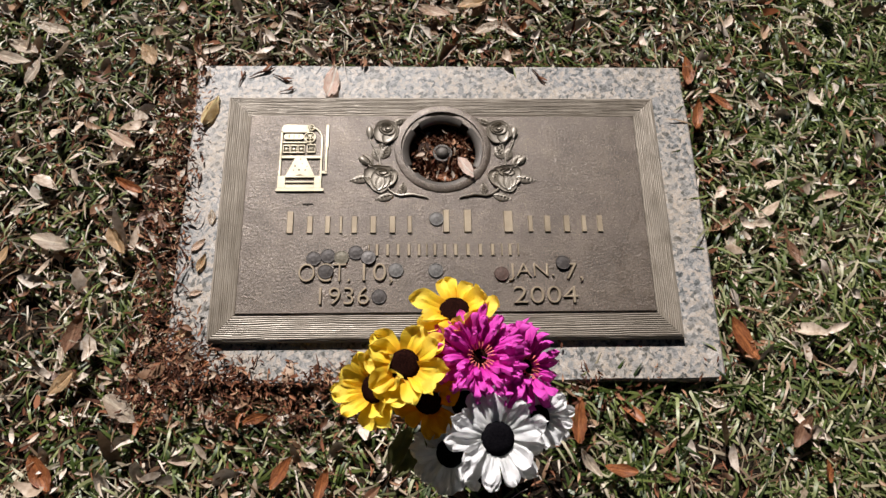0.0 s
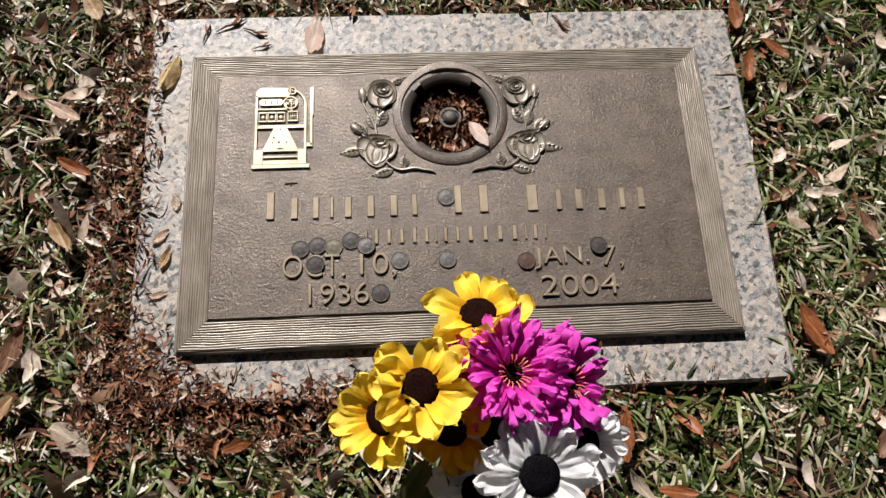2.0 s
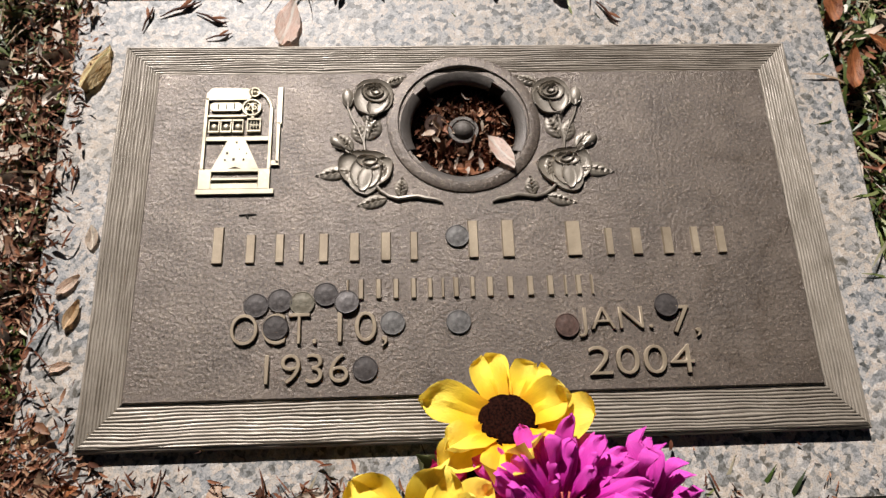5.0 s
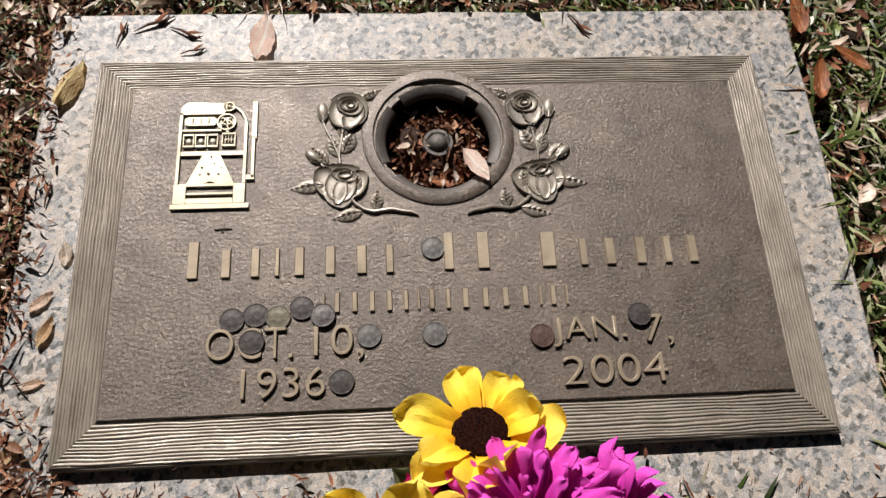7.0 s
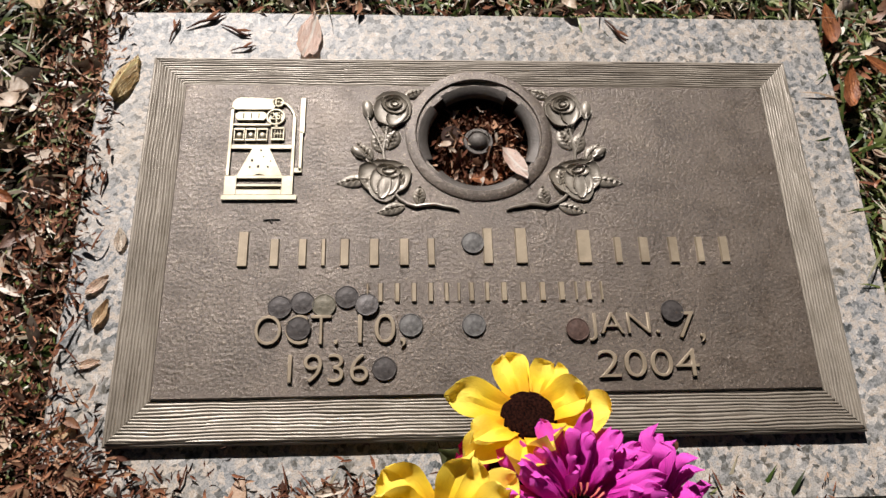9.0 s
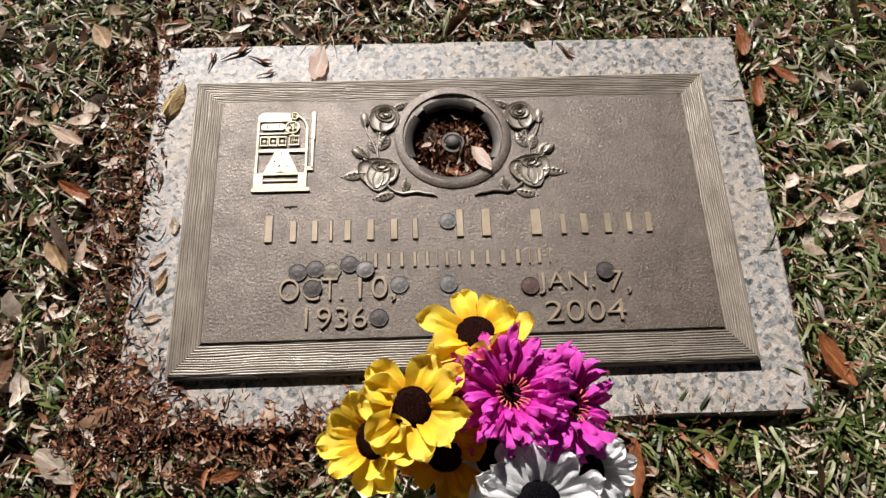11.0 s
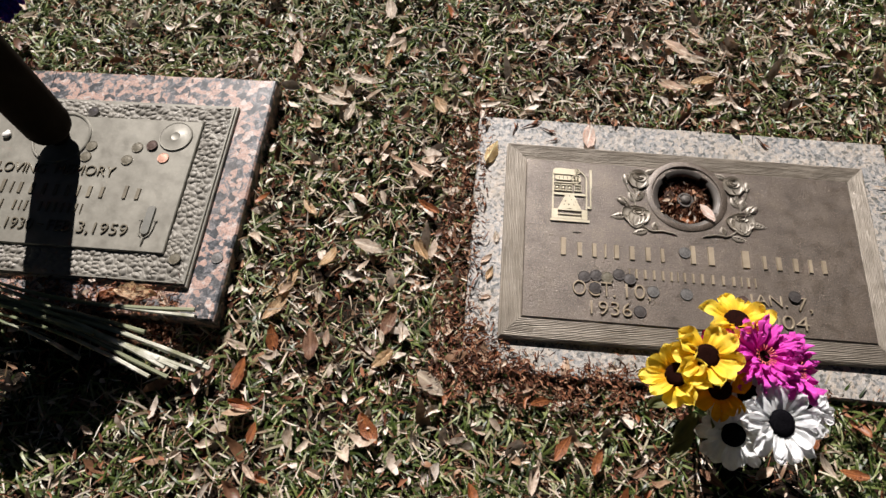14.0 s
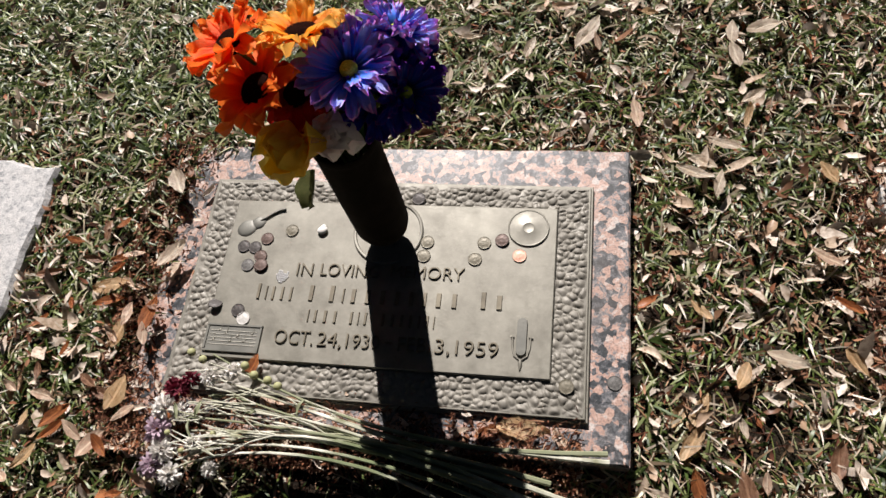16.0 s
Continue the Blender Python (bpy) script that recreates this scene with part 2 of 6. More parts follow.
LEAF_PALE = dead_leaf_mat("pale_dead_leaf", (0.56, 0.44, 0.33), (0.76, 0.68, 0.57))
LEAF_TAN = dead_leaf_mat("tan_dead_leaf", (0.50, 0.32, 0.16), (0.70, 0.53, 0.33))
LEAF_RUST = dead_leaf_mat("rust_dead_leaf", (0.30, 0.10, 0.04), (0.52, 0.21, 0.075))
LEAF_BROWN = dead_leaf_mat("brown_dead_leaf", (0.22, 0.10, 0.055), (0.40, 0.24, 0.15))
LEAF_POD = dead_leaf_mat("blush_dead_leaf", (0.78, 0.56, 0.45), (0.90, 0.78, 0.69))
LEAF_GOLD = dead_leaf_mat("golden_dead_leaf", (0.62, 0.44, 0.20), (0.86, 0.72, 0.44))
LEAF_PINK = dead_leaf_mat("pinkish_dead_leaf", (0.62, 0.42, 0.30), (0.80, 0.66, 0.53))


def petal_mat(name, root, mid, tip, share=0.35, edge=None):
    k = Mat(name, 0.55, 0, 0.3)
    sep = k.nt.nodes.new("ShaderNodeSeparateXYZ")
    k.link(k.co.outputs["Generated"], sep.inputs[0])
    c = k.ramp(sep.outputs[0], [(0.05, root), (0.4, mid), (0.97, tip)])
    if edge:
        side = k.math("ABSOLUTE", k.math("SUBTRACT", sep.outputs[1], 0.5))
        c = k.mix(k.ramp(side, [(0.38, (0, 0, 0)), (0.5, (0.9, 0.9, 0.9))]), c, edge)
        c = k.mix(k.ramp(sep.outputs[0], [(0.86, (0, 0, 0)), (0.99, (0.8, 0.8, 0.8))]), c, edge)
    streak = k.noise(9, 3, k.stretched((1, 9, 1), "Generated"))
    c = k.mix(k.ramp(streak, [(0.4, (0, 0, 0)), (0.75, (0.22, 0.22, 0.22))]), c, tuple(v * 0.6 for v in root))
    k.color(c)
    k.bump(streak, 0.0008, 0.6)
    return k.thin(share).m


PETAL_YELLOW = petal_mat("yellow_petal", (0.92, 0.42, 0.010), (1.0, 0.70, 0.035), (1.0, 0.82, 0.14), 0.24)
PETAL_AMBER = petal_mat("amber_petal", (0.75, 0.25, 0.01), (0.88, 0.42, 0.01), (0.9, 0.5, 0.015), 0.55)
PETAL_MAGENTA = petal_mat("magenta_petal", (0.42, 0.004, 0.19), (0.72, 0.026, 0.43), (0.82, 0.10, 0.60), 0.20)
PETAL_CRIMSON = petal_mat("crimson_petal", (0.35, 0.0, 0.04), (0.55, 0.01, 0.10), (0.6, 0.02, 0.16), 0.45)
PETAL_WHITE = petal_mat("white_petal", (0.86, 0.87, 0.84), (0.90, 0.91, 0.92), (0.92, 0.92, 0.93), 0.28)
PETAL_ORANGE = petal_mat("orange_petal", (0.90, 0.050, 0.006), (0.98, 0.125, 0.012), (0.98, 0.27, 0.045), 0.44)
PETAL_ORANGE_PALE = petal_mat("apricot_petal", (0.92, 0.20, 0.01), (0.97, 0.42, 0.03), (0.97, 0.62, 0.15), 0.42)
PETAL_RED = petal_mat("red_petal", (0.25, 0.004, 0.004), (0.42, 0.01, 0.01), (0.5, 0.02, 0.01), 0.45)
PETAL_BLUE = petal_mat("blue_petal", (0.001, 0.005, 0.10), (0.05, 0.21, 0.88), (0.55, 0.52, 0.97), 0.06, (0.80, 0.10, 0.60))
PETAL_PURPLE = petal_mat("purple_petal", (0.001, 0.004, 0.08), (0.012, 0.075, 0.55), (0.12, 0.07, 0.56), 0.07, (0.26, 0.014, 0.34))
PETAL_CREAM = petal_mat("yellow_rose_petal", (0.95, 0.45, 0.005), (0.98, 0.64, 0.02), (0.98, 0.80, 0.16), 0.6)
PETAL_BLUSH = petal_mat("white_rose_petal", (0.72, 0.58, 0.56), (0.86, 0.77, 0.77), (0.90, 0.84, 0.85), 0.4)

_k = Mat("velvet_brown_disc", 1.0, 0, 0.0)
_k.color(_k.ramp(_k.noise(700, 2), [(0.35, (0.004, 0.002, 0.002)), (0.75, (0.028, 0.010, 0.007))]))
_k.bump(_k.noise(1400, 2), 0.0006, 0.35)
MAT_DISC = _k.m
_k = Mat("velvet_black_disc", 1.0, 0, 0.0)
_k.color(_k.ramp(_k.noise(700, 2), [(0.35, (0.002, 0.002, 0.003)), (0.75, (0.012, 0.011, 0.013))]))
_k.bump(_k.noise(1400, 2), 0.0006, 0.35)
MAT_DISC_BLACK = _k.m
_k = Mat("yellow_green_disc", 0.7)
_k.color(_k.ramp(_k.noise(500, 2), [(0.35, (0.28, 0.36, 0.015)), (0.7, (0.58, 0.62, 0.05))]))
_k.bump(_k.noise(1400, 2), 0.0006, 0.35)
MAT_DISC_GREEN = _k.m
MAT_STAMEN = Mat("orange_stamen", 0.6).color((0.78, 0.20, 0.17)).m
_k = Mat("plastic_stem", 0.5)
_k.color(_k.mix(_k.noise(120, 3), (0.03, 0.09, 0.015), (0.08, 0.16, 0.03)))
MAT_STEM = _k.m
_k = Mat("fabric_leaf", 0.6)
_k.color(_k.mix(_k.noise(150, 3), (0.07, 0.09, 0.03), (0.17, 0.17, 0.07)))
MAT_FLEAF = _k.thin(0.35).m
_k = Mat("dried_stem_shade_band", 0.6)
_pale = _k.mix(_k.ramp(_k.noise(26, 4), [(0.35, (0, 0, 0)), (0.65, (1, 1, 1))]), (0.22, 0.22, 0.13), (0.80, 0.78, 0.68))
_sx = _k.nt.nodes.new("ShaderNodeSeparateXYZ")
_k.link(_k.co.outputs["Generated"], _sx.inputs[0])
# dark green band past the middle paints in the bouquet's shadow; ends stay pale
_k.color(_k.mix(_k.ramp(_sx.outputs[0], [(0.36, (0, 0, 0)), (0.5, (1, 1, 1)), (0.70, (0.9, 0.9, 0.9)), (0.86, (0.05, 0.05, 0.05))]), _pale, _k.mix(_k.noise(40, 4), (0.06, 0.085, 0.03), (0.24, 0.28, 0.14))))
MAT_DRYSTEM = _k.m
_k = Mat("dried_twig", 0.6)
_k.color(_k.mix(_k.ramp(_k.noise(26, 4), [(0.35, (0, 0, 0)), (0.65, (1, 1, 1))]), (0.36, 0.36, 0.24), (0.80, 0.78, 0.68)))
MAT_DRYTWIG = _k.m
_k = Mat("dried_green_stem", 0.6)
_k.color(_k.mix(_k.noise(26, 4), (0.10, 0.12, 0.05), (0.36, 0.37, 0.24)))
MAT_GREENSTEM = _k.m
MAT_TUFT = Mat("dried_white_floret", 0.8).color((0.78, 0.75, 0.71)).thin(0.2).m
MAT_TUFT_MAUVE = Mat("dried_mauve_floret", 0.8).color((0.50, 0.38, 0.45)).thin(0.2).m
MAT_TUFT_RED = Mat("dried_red_floret", 0.8).color((0.16, 0.012, 0.03)).thin(0.2).m
MAT_BUD = Mat("green_yellow_bud", 0.6).color((0.34, 0.34, 0.17)).m
_k = Mat("white_pebble", 0.5)
_k.color(_k.mix(_k.noise(200, 3), (0.7, 0.68, 0.63), (0.85, 0.84, 0.8)))
MAT_PEBBLE = _k.m
MAT_SPARKLE = Mat("clear_rhinestone", 0.15, 0.3).color((0.85, 0.85, 0.86)).m
MAT_DARK = bronze("recessed_bronze", (0.02, 0.016, 0.012), (0.045, 0.036, 0.028), 0.7, 500, 0.0004, 0.2)


# ---- building helpers ----
def mesh_of(bm, name, mat, smooth=True):
    me = bpy.data.meshes.new(name)
    bm.to_mesh(me)
    bm.free()
    me.materials.append(mat)
    if smooth:
        me.shade_smooth()
        me.set_sharp_from_angle(angle=radians(38))
    return me


def part(name, bm, mat, parent, label="", m=None, smooth=True):
    """Links a bmesh, or a mesh that exists, as one part under a thing or part."""
    ob = new(name, mesh_of(bm, name, mat, smooth) if isinstance(bm, bmesh.types.BMesh) else bm)
    ob.parent = parent
    if m is not None:
        ob.matrix_basis = m
    return tagged(ob, label)


def thing(name, bm, mat, m, label, category, group="", kind="", smooth=True):
    ob = new(name, mesh_of(bm, name, mat, smooth) if isinstance(bm, bmesh.types.BMesh) else bm)
    ob.matrix_basis = m
    return tagged(ob, label, category, group, kind)


def base(name, m, label, category, group="", kind=""):
    ob = new(name)
    ob.empty_display_size = 0.05
    ob.matrix_basis = m
    return tagged(ob, label, category, group, kind)


def box(bm, x0, y0, z0, x1, y1, z1, shrink=0.0):
    """A block whose top is smaller by shrink all round."""
    s = shrink
    lo = [bm.verts.new((x, y, z0)) for x, y in ((x0, y0), (x1, y0), (x1, y1), (x0, y1))]
    hi = [bm.verts.new((x, y, z1)) for x, y in ((x0 + s, y0 + s), (x1 - s, y0 + s), (x1 - s, y1 - s), (x0 + s, y1 - s))]
    bm.faces.new(lo[::-1])
    bm.faces.new(hi)
    for i in range(4):
        bm.faces.new((lo[i], lo[(i + 1) % 4], hi[(i + 1) % 4], hi[i]))


def prism(bm, pts, z0, z1, shrink=0.0):
    """A flat outline (counter-clockwise) with thickness and a slightly smaller top."""
    c = Vector((sum(p[0] for p in pts) / len(pts), sum(p[1] for p in pts) / len(pts)))
    lo = [bm.verts.new((p[0], p[1], z0)) for p in pts]
    hi = [bm.verts.new((p[0] + (c.x - p[0]) * shrink, p[1] + (c.y - p[1]) * shrink, z1)) for p in pts]
    bm.faces.new(lo[::-1])
    bm.faces.new(hi)
    for i in range(len(pts)):
        j = (i + 1) % len(pts)
        bm.faces.new((lo[i], lo[j], hi[j], hi[i]))


def tube(bm, pts, radius, n=7, flat=1.0):
    """A round bar along points; radius is a number or one per point."""
    pts = [Vector(p) for p in pts]
    rad = [radius] * len(pts) if isinstance(radius, (int, float)) else radius
    rings = []
    for i, p in enumerate(pts):
        d = (pts[min(i + 1, len(pts) - 1)] - pts[max(i - 1, 0)]).normalized()
        side = d.cross(Vector((0, 0, 1)))
        side = side.normalized() if side.length > 1e-4 else Vector((1, 0, 0))
        up = side.cross(d).normalized() * flat
        rings.append([bm.verts.new(p + rad[i] * (math.cos(a) * side + math.sin(a) * up)) for a in (2 * math.pi * k / n for k in range(n))])
    for a, b in zip(rings, rings[1:]):
        for k in range(n):
            bm.faces.new((a[k], a[(k + 1) % n], b[(k + 1) % n], b[k]))
    bm.faces.new(rings[0][::-1])
    bm.faces.new(rings[-1])


def lathe(bm, profile, n=48, cx=0.0, cy=0.0, arc=None):
    """Turns (radius, z) pairs round an upright axis; arc (from, to) in degrees leaves it open."""
    a0, a1 = (radians(v) for v in (arc or (0, 360)))
    count = n if arc is None else n + 1
    rings = []
    for r, z in profile:
        rings.append([bm.verts.new((cx + r * math.cos(a), cy + r * math.sin(a), z)) for a in (a0 + (a1 - a0) * k / n for k in range(count))])
    for a, b in zip(rings, rings[1:]):
        for k in range(n):
            j = (k + 1) % count
            bm.faces.new((a[k], a[j], b[j], b[k]))
    return rings


def blob(bm, cx, cy, cz, rx, ry, rz, turn=0.0, seg=14, rings=8):
    bmesh.ops.create_uvsphere(bm, u_segments=seg, v_segments=rings, radius=1.0, matrix=pose(cx, cy, cz, 0, 0, turn) @ Matrix.Diagonal((rx, ry, rz, 1)))


def slab_with_hole(bm, hx, hy, z0, z1, cx, cy, r, chamfer=0.003, n=60, wobble=0.0):
    """A rectangular slab with a round hole through it and chamfered upper edges."""
    angles = sorted([2 * math.pi * k / n for k in range(n)] + [math.atan2(sy * hy - cy, sx * hx - cx) % (2 * math.pi) for sx in (-1, 1) for sy in (-1, 1)])

    def rim(a, inset):
        dx, dy = math.cos(a), math.sin(a)
        k = min([((hx - inset) * (1 if dx > 0 else -1) - cx) / dx if abs(dx) > 1e-9 else 9, ((hy - inset) * (1 if dy > 0 else -1) - cy) / dy if abs(dy) > 1e-9 else 9])
        return cx + dx * k, cy + dy * k

    loops = []
    for z, inset, hole in ((z0, 0, True), (z1, None, True), (z1, chamfer, False), (z1 - chamfer, 0.0, False), (z0, 0.0, False)):
        ring = []
        for a in angles:
            if hole:
                x, y = cx + r * math.cos(a), cy + r * math.sin(a)
            else:
                x, y = rim(a, inset + wobble * noise.noise((9 * a, z * 40, hx)))
            ring.append(bm.verts.new((x, y, z)))
        loops.append(ring)
    loops.append(loops[0])
    for a, b in zip(loops, loops[1:]):
        for i in range(len(angles)):
            j = (i + 1) % len(angles)
            bm.faces.new((a[i], b[i], b[j], a[j]))
    bmesh.ops.recalc_face_normals(bm, faces=bm.faces)


def slab(bm, hx, hy, z0, z1, chamfer=0.003, n=26, wobble=0.0):
    """A rectangular slab with chamfered, slightly uneven upper edges."""
    def loop(inset, z):
        out = []
        for (ax, ay), (bx, by) in (((-1, -1), (1, -1)), ((1, -1), (1, 1)), ((1, 1), (-1, 1)), ((-1, 1), (-1, -1))):
            for i in range(n):
                u = i / n
                x, y = ax + (bx - ax) * u, ay + (by - ay) * u
                w = inset + wobble * noise.noise((x * 9, y * 9, hx * 30))
                out.append(bm.verts.new((x * (hx - w), y * (hy - w), z)))
        return out
    loops = [loop(0, z0), loop(0, z1 - chamfer), loop(chamfer, z1)]
    for a, b in zip(loops, loops[1:]):
        for i in range(len(a)):
            j = (i + 1) % len(a)
            bm.faces.new((a[i], a[j], b[j], b[i]))
    bm.faces.new(loops[-1])


def lettering(body, width, height, depth=0.0027, slant=0.0):
    """A mesh of raised characters that fills width x height from its lower left corner."""
    cu = bpy.data.curves.new("lettering", "FONT")
    cu.offset = -0.018
    cu.body, cu.size, cu.extrude, cu.bevel_depth, cu.bevel_resolution, cu.resolution_u = body, 1.0, 0.02, 0.012, 1, 4
    ob = new("lettering", cu)
    dg = bpy.context.evaluated_depsgraph_get()
    me = bpy.data.meshes.new_from_object(ob.evaluated_get(dg))
    bpy.data.objects.remove(ob)
    co = np.empty(len(me.vertices) * 3, np.float32)
    me.vertices.foreach_get("co", co)
    co = co.reshape(-1, 3)
    lo, hi = co.min(0), co.max(0)
    co = (co - lo) / (hi - lo) * np.array([width, height, depth], np.float32)
    me.vertices.foreach_set("co", co.ravel())
    me.update()
    return me


def words(text, x0, x1, y0, y1, z, mat, parent, label=""):
    me = lettering(text, x1 - x0, y1 - y0)
    me.materials.clear()
    me.materials.append(mat)
    return part("lettering", me, mat, parent, label, pose(x0, y0, z))


def name_bars(widths, x0, x1, y0, y1, z, mat, parent, first=1.0):
    """A row of plain upright bars, as wide and high as the writing that they stand for."""
    total = sum(widths)
    x = x0
    for i, w in enumerate(widths):
        step = (x1 - x0) * w / total
        top = y1 if i == 0 else y0 + (y1 - y0) * first
        bm = bmesh.new()
        box(bm, x + step * 0.30, y0, z, x + step * 0.62, top, z + 0.0022, 0.0007)
        part("name_bar", bm, mat, parent)
        x += step


# ---- the setting: ground ----
SLABS = [(0.0, 0.004, 0.3565, 0.234, 0.0), (-1.074, 0.0415, 0.347, 0.229, -1.7), (-1.985, 0.004, 0.35, 0.23, -2.5)]


def slab_depth(x, y):
    """How far inside a granite slab a place lies (negative outside), for arrays."""
    best = np.full(np.shape(x), -9.0)
    for cx, cy, hx, hy, a in SLABS:
        c, s = math.cos(radians(a)), math.sin(radians(a))
        u, v = (x - cx) * c + (y - cy) * s, -(x - cx) * s + (y - cy) * c
        best = np.maximum(best, np.minimum(hx - abs(u), hy - abs(v)))
    return best


def top_of(x, y):
    """The height of the granite under a place on a slab."""
    return np.where((x < -0.70) & (x > -1.45), 0.019 + 0.08 * (x + 1.073), 0.015)


def swell(x, y):
    """The uneven lie of the soil."""
    rise = 0.024 * np.exp(-((x + 0.71) / 0.10) ** 2 - ((y - 0.05) / 0.24) ** 4)
    lie = rise + 0.006 * np.sin(4.1 * x + 1.3) * np.sin(5.3 * y + 0.4) + 0.003 * np.sin(17 * x + 3 * y) * np.sin(13 * y - 4 * x) - 0.004
    return np.where(slab_depth(x, y) > -0.07, np.minimum(lie, top_of(x, y) - 0.005), lie)


def build_ground():
    fine = lambda a, b: list(np.arange(a, b, 0.03))
    reach = [0.4, 1, 2.2, 5, 12, 30, 80, 250]
    xs = [-2.6 - r for r in reach[::-1]] + fine(-2.6, 1.5) + [1.5 + r for r in reach]
    ys = [-1.4 - r for r in reach[::-1]] + fine(-1.4, 1.5) + [1.5 + r for r in reach]
    X, Y = np.meshgrid(np.array(xs), np.array(ys))
    Z = swell(X, Y) + 0.002 * np.random.default_rng(3).standard_normal(X.shape)
    Z = np.where(slab_depth(X, Y) > 0.045, -0.11, Z)
    nx = len(xs)
    verts = np.stack([X, Y, Z], -1).reshape(-1, 3)
    idx = np.arange(len(verts)).reshape(X.shape)
    faces = np.stack([idx[:-1, :-1], idx[:-1, 1:], idx[1:, 1:], idx[1:, :-1]], -1).reshape(-1, 4)
    me = bpy.data.meshes.new("ground")
    me.from_pydata(verts.tolist(), [], faces.tolist())
    me.materials.append(MAT_SOIL)
    me.shade_smooth()
    tagged(new("ground", me), "dark humus soil under thin lawn and leaf litter", "ground", kind="structure")


build_ground()

# ---- granite bases ----
MARK_A = pose(0, 0, 0.031)                                   # local z 0 is the panel's face
MARK_B = pose(-1.073, 0.0355, 0.035, 0, -4.57, -1.7)
HOLE = (-0.003, 0.088)

bm = bmesh.new()
slab_with_hole(bm, 0.3565, 0.234, -0.10, -0.016, HOLE[0], HOLE[1] - 0.004, 0.053, 0.0025, 72, 0.002)
granite_a = thing("granite_base", bm, MAT_GRANITE, MARK_A @ pose(0, 0.004, 0), "speckled grey granite slab set flush in the lawn", "grave base", "granite bases", smooth=False)
bm = bmesh.new()
slab(bm, 0.347, 0.229, -0.13, -0.016, 0.003, 30, 0.0015)
granite_b = thing("granite_base", bm, MAT_GRANITE_PINK, MARK_B @ pose(-0.001, 0.006, 0), "polished pink and dark grey granite slab tilted in the lawn", "grave base", "granite bases", smooth=False)
bm = bmesh.new()
slab(bm, 0.35, 0.23, -0.09, 0.0, 0.006, 30, 0.007)
granite_c = thing("granite_base", bm, MAT_GRANITE_PALE, pose(-1.985, 0.004, 0.015, 0, 0, -2.5), "pale weathered granite slab half overgrown by grass", "grave base", "granite bases", smooth=False)


# ---- first bronze marker: ridged border, empty vase socket, roses ----
def ridged_side(corner_a, corner_b, inner_a, inner_b, seed):
    """One mitred side of the border with wandering wood-grain ridges."""
    bm = bmesh.new()
    oa, ob_, ia, ib = (Vector(p) for p in (corner_a, corner_b, inner_a, inner_b))
    nu, nv = int((ob_ - oa).length / 0.005), 96
    rows = []
    for j in range(nv + 1):
        v = j / nv
        row = []
        for i in range(nu + 1):
            u = i / nu
            p = (oa.lerp(ob_, u)).lerp(ia.lerp(ib, u), v)
            along = (ob_ - oa).length * u
            wander = 0.55 * noise.noise((along * 14, v * 2.2, seed)) + 0.25 * noise.noise((along * 45, v * 5, seed + 7))
            ph = 13.0 * v + wander
            f = ph - math.floor(ph)
            ridge = math.sin(math.pi * f) ** 0.6 * (0.75 + 0.5 * noise.noise((along * 20, math.floor(ph) * 3.1, seed)))
            edge = min(1.0, v * 18, (1 - v) * 18 + 0.3)
            z = -0.0065 + 0.0035 * v + 0.0016 * ridge * edge - 0.002 * max(0.0, 1 - v * 16)
            row.append(bm.verts.new((p.x, p.y, z)))
        rows.append(row)
    for a, b in zip(rows, rows[1:]):
        for i in range(nu):
            bm.faces.new((a[i], a[i + 1], b[i + 1], b[i]))
    return bm


marker_a = base("bronze_marker", MARK_A, "brown bronze grave plaque with ridged border, roses and vase socket", "grave marker", "bronze markers")
BX, BY, PX, PY = 0.305, 0.178, 0.270, 0.143
bm = bmesh.new()
slab_with_hole(bm, BX, BY, -0.0155, -0.0072, HOLE[0], HOLE[1], 0.0525, 0.0012, 72)
part("back_plate", bm, MAT_BORDER, marker_a, smooth=False)
for n_, (a, b) in enumerate((((-1, -1), (1, -1)), ((1, -1), (1, 1)), ((1, 1), (-1, 1)), ((-1, 1), (-1, -1)))):
    s = 0.0012
    bm = ridged_side((a[0] * (BX - s), a[1] * (BY - s)), (b[0] * (BX - s), b[1] * (BY - s)), (a[0] * PX, a[1] * PY), (b[0] * PX, b[1] * PY), 3.7 * n_)
    part("border_side", bm, MAT_BORDER, marker_a, "bronze border strip with wavy wood-grain ridges")
bm = bmesh.new()
slab_with_hole(bm, PX + 0.0008, PY + 0.0008, -0.0071, 0.0, HOLE[0], HOLE[1], 0.0525, 0.0012, 72)
part("panel", bm, MAT_PANEL, marker_a, "sandy-textured brown bronze panel", smooth=False)

# vase socket: flange, lip with notches, cup, button
bm = bmesh.new()
lathe(bm, [(0.0672, -0.003), (0.0672, 0.0010), (0.0662, 0.0017), (0.0578, 0.0018), (0.0570, 0.0010), (0.0566, -0.0040), (0.0524, -0.0045)], 72, HOLE[0], HOLE[1] + 0.004)
part("socket_flange", bm, MAT_PANEL, marker_a, "dark bronze ring round the vase socket")
for a0, a1 in ((-28, 42), (58, 128), (142, 205), (222, 320)):
    bm = bmesh.new()
    rings = lathe(bm, [(0.0556, -0.0038), (0.0556, 0.0004), (0.0550, 0.0010), (0.0520, 0.0002), (0.0482, -0.0020), (0.0466, -0.0036), (0.0462, -0.0068), (0.0556, -0.0038)], 20, *HOLE, (a0, a1))
    part("socket_tab", bm, MAT_RING, marker_a)
bm = bmesh.new()
lathe(bm, [(0.0524, -0.004), (0.0515, -0.030), (0.049, -0.034), (0.001, -0.036)], 56, *HOLE)
part("socket_cup", bm, MAT_DARK, marker_a, "dark dirty bronze cup")
bm = bmesh.new()
